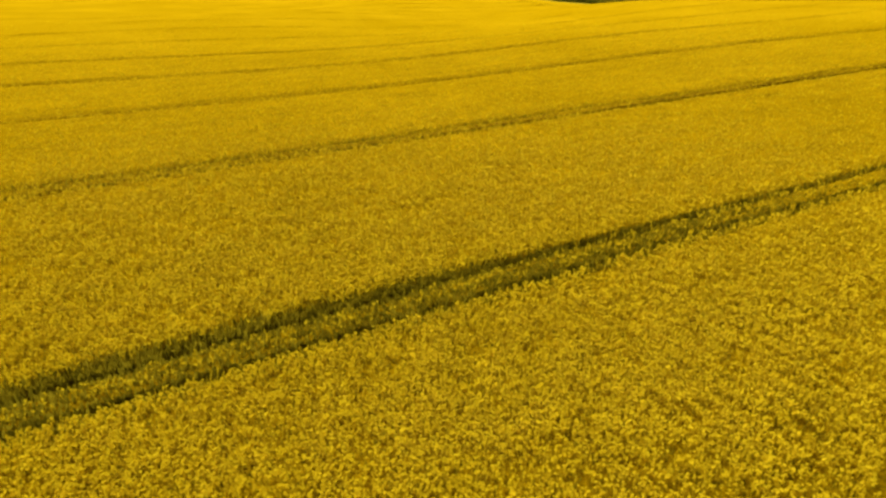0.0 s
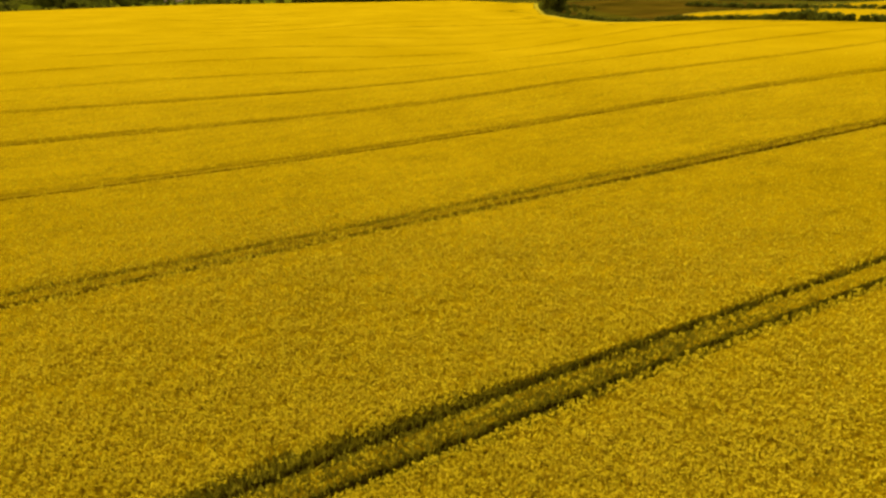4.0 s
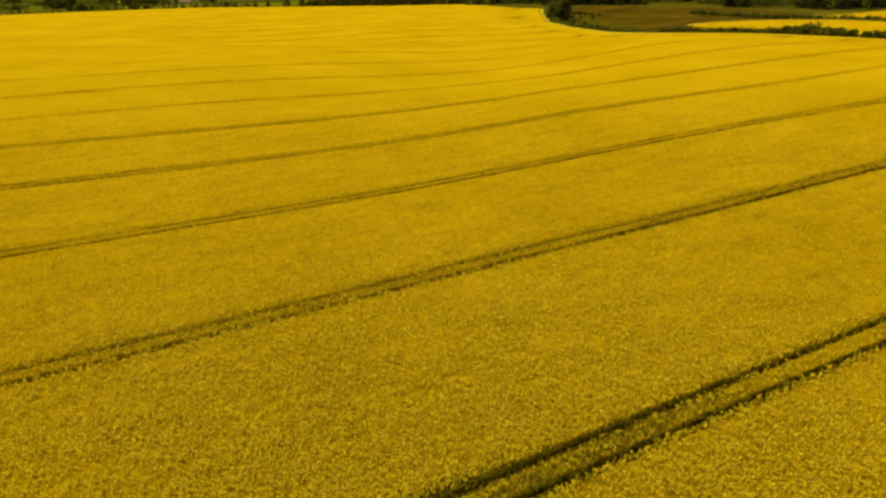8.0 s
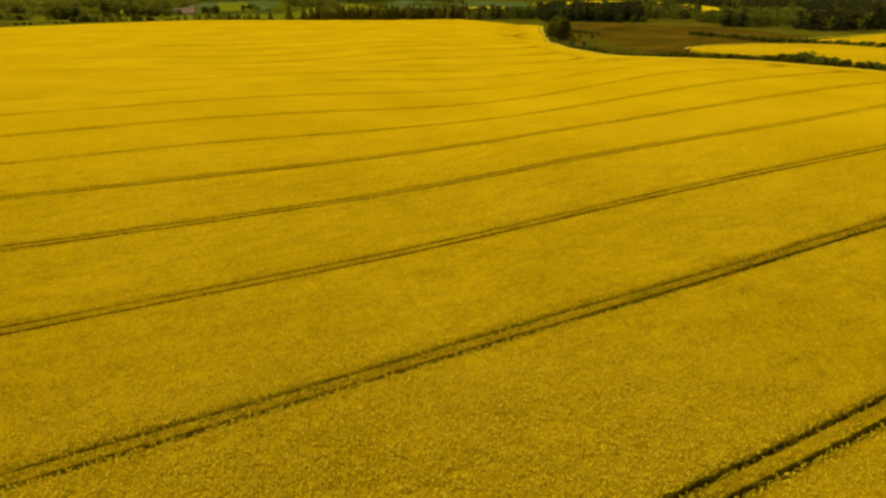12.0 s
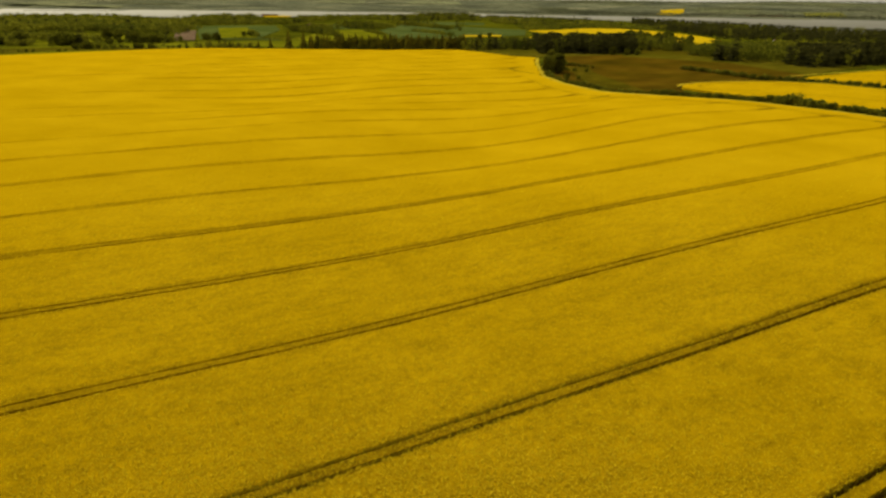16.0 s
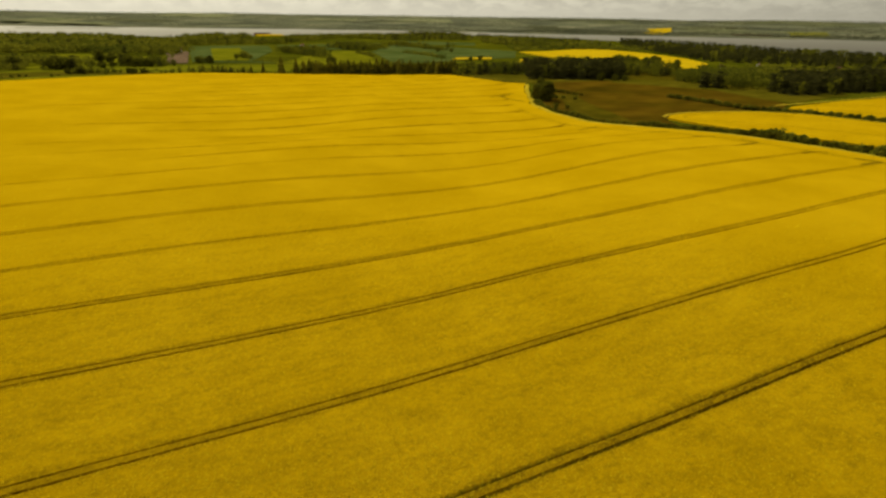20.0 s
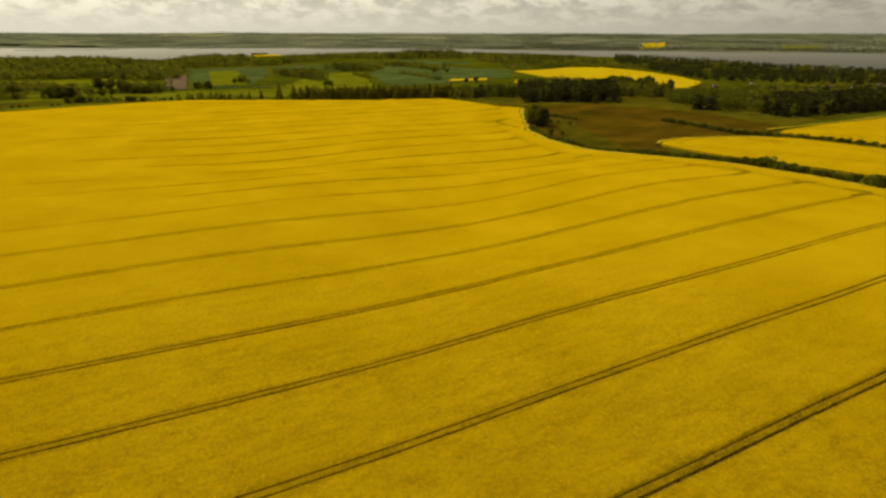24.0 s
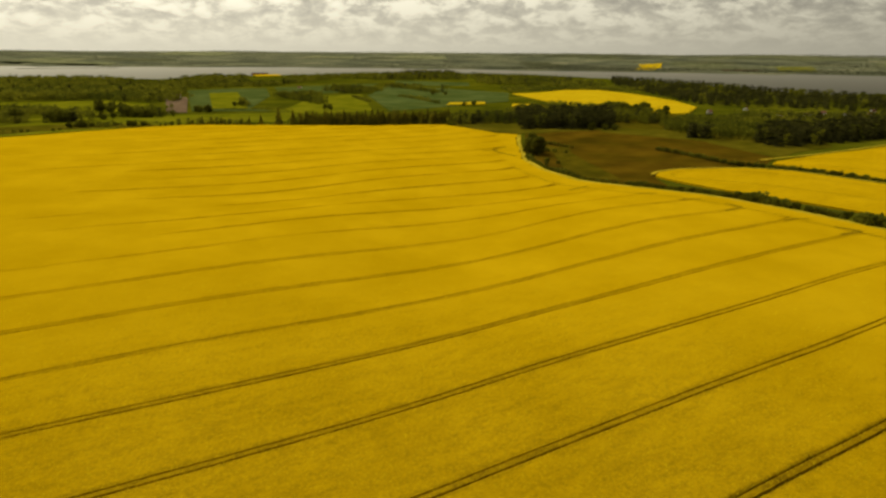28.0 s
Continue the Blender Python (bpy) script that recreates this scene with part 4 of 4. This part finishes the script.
wood([(-1250, 1500), (-875, 1640), (-575, 1400), (-422, 1110), (-385, 925), (-488, 955), (-640, 900), (-900, 1050)], 15, 14, "wide dark broadleaf wood above the fjord", 0.1, 1)
wood([(-459, 1209), (-358, 1354), (-330, 1430), (-251, 1783), (-395, 1783), (-335, 1450), (-415, 1450), (-500, 1766), (-630, 1766), (-600, 1400)], 15, 13, "wide dark broadleaf wood above the fjord", 0.1, 2)
wood([(88, 562), (168, 562), (209, 690), (93, 673)], 6.0, 14, "dense dark spruce wood behind the meadow", 0.93, 3)
wood([(18, 590), (88, 610), (93, 680), (30, 640)], 6.5, 10.5, "low trees and scrub below the field's edge", 0.5, 4)
wood([(254, 464), (264, 448), (296, 460), (336, 481), (380, 504), (560, 545), (575, 590), (400, 560), (310, 530), (262, 498)], 7.5, 15, "dense dark spruce wood beyond the yellow fields", 0.9, 5)
# extra dark conifers put cloud shade into this wood's colour
wood([(300, 535), (400, 550), (575, 580), (600, 680), (489, 670), (335, 627), (276, 624)], 10, 11, "mixed wood behind the spruces", 0.72, 16)
wood([(335, 630), (489, 673), (600, 690), (650, 770), (560, 762), (470, 718), (380, 745), (330, 690)], 11, 6.5, "scattered garden trees round the farmhouses", 0.3, 18)
wood([(213, 502), (223, 489), (234, 500), (224, 520)], 5.5, 13, "clump of dark spruces at the wood's edge", 0.9, 17)
wood([(229, 484), (244, 483), (254, 472), (264, 505), (305, 535), (276, 615), (262, 640), (240, 570)], 7.5, 13, "bushy green edge of the large wood", 0.1, 6)
# conifer share of the next two raised to darken them like cloud shade
wood([(380, 860), (585, 789), (900, 1000), (700, 1120), (660, 1450), (530, 1850), (440, 1500), (400, 1100)], 15, 13, "mixed woods sloping down to the fjord", 0.92, 7)
wood([(600, 600), (980, 1000), (900, 1010), (585, 780)], 15, 13, "mixed woods sloping down to the fjord", 0.92, 8)
wood([(-149, 1700), (-81, 2300), (83, 2280), (110, 1750)], 17, 13, "dark wood on the near shore", 0.5, 9)
# conifer share raised here too, in place of cloud shade
wood([(120, 1520), (131, 2080), (384, 1789), (420, 1480), (320, 1400)], 17, 12, "dark wood on the near shore", 0.45, 10)
wood([(-400, 1800), (-250, 2050), (-100, 2200), (-149, 1700), (-250, 1790)], 19, 10, "scattered trees along the near shore", 0.1, 11)
wood([(140, 1155), (270, 1240), (400, 1240), (420, 1320), (150, 1300)], 16, 10, "trees behind the distant yellow field", 0.1, 12)
wood([(-620, 860), (-470, 915), (-380, 850), (-330, 900), (-440, 990), (-640, 930)], 14, 12, "dark hedge trees before the wood", 0.1, 13)
wood([(85, 690), (200, 700), (240, 780), (180, 850), (120, 790)], 9, 8, "trees between the spruce wood and the yellow field", 0.3, 14)
for i, (x, y, rx_, ry_, h_) in enumerate(((-425, 640, 30, 30, 9), (-352, 615, 28, 22, 10), (-300, 668, 36, 16, 9), (-300, 566, 24, 7, 5), (-262, 578, 22, 5, 4), (-215, 588, 30, 5, 5), (-190, 592, 26, 5, 5),
                                       (-255, 722, 9, 8, 7), (-357, 716, 9, 9, 12), (-445, 560, 30, 14, 6), (-360, 520, 14, 5, 3), (-190, 960, 45, 24, 8), (-150, 1170, 50, 30, 9), (-60, 1300, 60, 12, 8),
                                       (-130, 1090, 40, 14, 8), (230, 560, 20, 30, 7), (215, 650, 40, 40, 9))):
    ring = [(x + rx_ * math.cos(a) * (0.8 + 0.2 * math.sin(3 * a + i)), y + ry_ * math.sin(a)) for a in np.linspace(0, 6.28, 9)[:-1]]
    wood(ring, max(4.5, h_ * 0.7), h_ * 1.3, "clump of dark green bushes and trees among the fields", 0.1, 30 + i, "copse")
wood([(-120, 1130), (-80, 1180), (-110, 1260), (-170, 1210)], 13, 9, "small green copse among the fields", 0.1, 15)
# hedges between the far fields
for i, (pts, wd, hh) in enumerate((([(-47, 1010), (-14, 940), (14, 851)], 5, 4.5), ([(-119, 992), (-82, 874)], 5, 4.0), ([(-272, 921), (-227, 791)], 5, 4.0), ([(-243, 744), (-166, 763)], 3, 2.5),
                                    ([(-318, 642), (-272, 698), (-237, 727)], 3, 2.0), ([(-91, 1406), (-2, 1176), (18, 1130)], 8, 6.0), ([(-229, 985), (-139, 838)], 9, 7.0),
                                    ([(18, 1161), (40, 1196)], 14, 11.0), ([(-491, 722), (-430, 704), (-388, 664)], 12, 7.5), ([(-433, 633), (-400, 606), (-385, 600)], 8, 5.5), ([(-393, 694), (-370, 702)], 9, 8.0))):
    ring = [(x - wd * 0.5, y - wd) for x, y in pts] + [(x + wd * 0.5, y + wd) for x, y in reversed(pts)]
    wood(ring, max(3.6, hh * 0.8), hh * 1.25, "hedge of bushes and small trees between fields", 0.05, 60 + i, "copse")


def belts(count, az0, az1, d0, d1, h, label, seed):
    """Low belts of trees on the far shore."""
    r = np.random.RandomState(seed)
    shape = broad_crown(seed, 1.0, 1.0, 2, 4, 0.0)
    out = []
    for i in range(count):
        a, d = radians(r.uniform(az0, az1)), r.uniform(d0 ** 0.5, d1 ** 0.5) ** 2
        x0, y0, dr = d * math.sin(a), d * math.cos(a), r.uniform(-0.25, 0.25) - a
        for j in range(r.randint(8, 26)):
            x, y = x0 + j * 17 * math.cos(dr) + r.uniform(-7, 7), y0 + j * 17 * math.sin(dr) + r.uniform(-14, 14)
            z = float(land(x, y))
            if z > WATER_Z + 0.5:
                out.append(shape * [26, 26, h * r.uniform(0.6, 1.2)] + [x, y, z - 0.5])
    q = np.concatenate(out)
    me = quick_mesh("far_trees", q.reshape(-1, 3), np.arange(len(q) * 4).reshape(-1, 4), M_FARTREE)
    return tagged(new("far_trees", me), label, "wood", kind="stuff")


belts(520, -46, 46, 2650, 4800, 12, "hazy belts of trees on the far shore", 51)
# extra belts darken the right-hand shore in place of cloud shade
belts(190, 6, 44, 2700, 4700, 13, "hazy woods on the far shore", 53)
belts(110, -44, 44, 2600, 3200, 10, "hazy belts of trees on the far shore", 52)


def ribbon(name, points, width, lift, mat, label, category):
    """A narrow mark laid over the crop along some points (x, y)."""
    p = np.array(points, float)
    t = np.linspace(0, len(p) - 1, (len(p) - 1) * 6 + 1)
    x, y = np.interp(t, range(len(p)), p[:, 0]), np.interp(t, range(len(p)), p[:, 1])
    for _ in range(4):
        x[1:-1], y[1:-1] = (x[:-2] + 2 * x[1:-1] + x[2:]) / 4, (y[:-2] + 2 * y[1:-1] + y[2:]) / 4
    d = np.stack([np.gradient(x), np.gradient(y)], -1)
    d /= np.linalg.norm(d, axis=1, keepdims=True)
    nx, ny = -d[:, 1] * width / 2, d[:, 0] * width / 2
    m = len(x)
    v = np.concatenate([np.stack([x + nx, y + ny, land(x, y) + lift], -1), np.stack([x - nx, y - ny, land(x, y) + lift], -1)])
    ii = np.arange(m - 1)
    return tagged(new(name, quick_mesh(name, v, np.stack([ii, ii + m, ii + m + 1, ii + 1], -1), mat)), label, category, kind="structure")


for pts, wd in (([(60, 466), (52, 457), (48, 452), (52, 440), (62, 425)], 2.4), ([(52, 452), (46, 449), (40, 446)], 1.8), ([(88, 327), (84, 325), (76, 319)], 1.6), ([(116, 299), (112, 300), (106, 300)], 1.4), ([(130, 280), (126, 281), (119, 279)], 1.4),
                ([(137, 270), (141, 262), (137, 259), (129, 253)], 1.5), ([(157, 239), (152, 240), (145, 236)], 1.3), ([(159, 226), (166, 220), (162, 218), (154, 214)], 2.0)):
    ribbon("tractor_mark", pts, wd, CROP_H + 0.10, M_MARK, "dark trampled tractor turn at the end of a line", "field mark")
for pts in ([(140, 343), (143, 352), (152, 357), (170, 356), (196, 345), (240, 302)], [(138, 338), (148, 334), (170, 322), (230, 262)], [(190, 360), (183, 359), (187, 354), (200, 345)],
            [(236, 398), (244, 396), (256, 408), (300, 428), (360, 452)], [(240, 372), (262, 352), (320, 290)], [(232, 384), (241, 392), (252, 396), (300, 390), (380, 372)]):
    for off in (0.0, 2.0):
        ribbon("tractor_mark", [(x + off * 0.3, y - off) for x, y in pts], 0.36, 1.14, M_MARK, "dark olive tractor mark in the yellow crop", "field mark")


for off in (13.2, 15.1):
    nn_ = np.arange(60, 330, 9.0)
    ribbon("tractor_mark", [to_xy(float(edge_right(v)) - off, v) for v in nn_], 0.34, CROP_H + 0.06, M_MARK, "thin olive wheel mark along the field's headland", "field mark")


for pts in ([(131, 349), (135, 356), (150, 363), (190, 363), (215, 352), (243, 314), (332, 220)], [(214, 388), (240, 400), (266, 412), (305, 433), (358, 466)]):
    ribbon("grass_margin", pts, 2.0, 1.2, M_MARGIN, "pale dry grass strip along a yellow field", "grass")


# ---- houses ----
def box(bm, x0, x1, y0, y1, z0, z1):
    v = [bm.verts.new((x, y, z)) for z in (z0, z1) for x, y in ((x0, y0), (x1, y0), (x1, y1), (x0, y1))]
    for f in ((3, 2, 1, 0), (4, 5, 6, 7), (0, 1, 5, 4), (1, 2, 6, 5), (2, 3, 7, 6), (3, 0, 4, 7)):
        bm.faces.new([v[i] for i in f])


def box_mesh(name, mat, *dims):
    bm = bmesh.new()
    box(bm, *dims)
    return bm_mesh(name, bm, mat)


def make_house():
    ob = thing("farmhouse", "small pale farmhouse with a red tiled roof among trees", "house", "houses among the woods")
    bm = bmesh.new()
    box(bm, -6, 6, -3.5, 3.5, -0.5, 3.2)
    for sx in (-6, 6):
        v = [bm.verts.new(p) for p in ((sx, -3.5, 3.2), (sx, 3.5, 3.2), (sx, 0, 6.4))]
        bm.faces.new(v if sx > 0 else v[::-1])
    part("wall", bm_mesh("wall", bm, M_WALL), ob)
    bm = bmesh.new()
    for sy in (-1, 1):
        pts = [(-6.4, sy * 4.0, 2.85), (6.4, sy * 4.0, 2.85), (6.4, 0, 6.55), (-6.4, 0, 6.55)]
        lo_ = [bm.verts.new(p) for p in pts]
        hi_ = [bm.verts.new((p[0], p[1], p[2] + 0.22)) for p in pts]
        bm.faces.new(lo_), bm.faces.new(hi_[::-1])
        for i in range(4):
            bm.faces.new((lo_[i], hi_[i], hi_[(i + 1) % 4], lo_[(i + 1) % 4]))
    roof = part("roof", bm_mesh("roof", bm, M_ROOF), ob)
    part("chimney", box_mesh("chimney", M_ROOF, 2.0, 2.7, -0.35, 0.35, 6.0, 7.6), roof)
    for x in (-4.5, -2.2, 2.2, 4.5):
        w_ = part("window", box_mesh("window", M_GLASS, x - .55, x + .55, -3.54, -3.46, 1.0, 2.3), ob)
        part("frame", box_mesh("frame", M_WALL, x - .65, x + .65, -3.60, -3.52, 2.3, 2.42), w_)
    part("door", box_mesh("door", M_DOOR, -.5, .5, -3.56, -3.46, 0, 2.1), ob)
    return ob


H = make_house()
H.matrix_basis = pose(-386, 975, float(land(-386, 975)), 0, 0, 12)
for x, y, a in ((394, 690, 20), (470, 735, -30), (400, 781, 50), (486, 715, 10), (528, 735, 70), (-196, 955, -20), (-160, 1165, 40), (430, 700, -15), (555, 770, 25), (-280, 2073, 10), (-315, 2020, -20), (-419, 2012, 15), (-185, 1278, 30), (-261, 1284, -10), (333, 734, 40)):
    copy_thing(H, pose(x, y, float(land(x, y)), 0, 0, a) @ Matrix.Scale(0.62, 4))


def make_barn():
    ob = thing("barn", "long dark red barn behind a far yellow field", "barn")
    bm = bmesh.new()
    box(bm, -24, 24, -8, 8, -0.5, 5.0)
    for sx in (-24, 24):
        v = [bm.verts.new(p) for p in ((sx, -8, 5.0), (sx, 8, 5.0), (sx, 0, 10.5))]
        bm.faces.new(v if sx > 0 else v[::-1])
    part("wall", bm_mesh("wall", bm, M_BARN), ob)
    bm = bmesh.new()
    for sy in (-1, 1):
        pts = [(-25, sy * 8.8, 4.6), (25, sy * 8.8, 4.6), (25, 0, 10.7), (-25, 0, 10.7)]
        lo_ = [bm.verts.new(p) for p in pts]
        hi_ = [bm.verts.new((p[0], p[1], p[2] + 0.3)) for p in pts]
        bm.faces.new(lo_), bm.faces.new(hi_[::-1])
        for i in range(4):
            bm.faces.new((lo_[i], hi_[i], hi_[(i + 1) % 4], lo_[(i + 1) % 4]))
    part("roof", bm_mesh("roof", bm, M_BARN), ob)
    part("door", box_mesh("door", M_DOOR, -2.5, 2.5, -8.08, -7.95, 0, 4.2), ob)
    return ob


BARN = make_barn()
BARN.matrix_basis = pose(-536, 2030, float(land(-536, 2030)), 0, 0, 10)
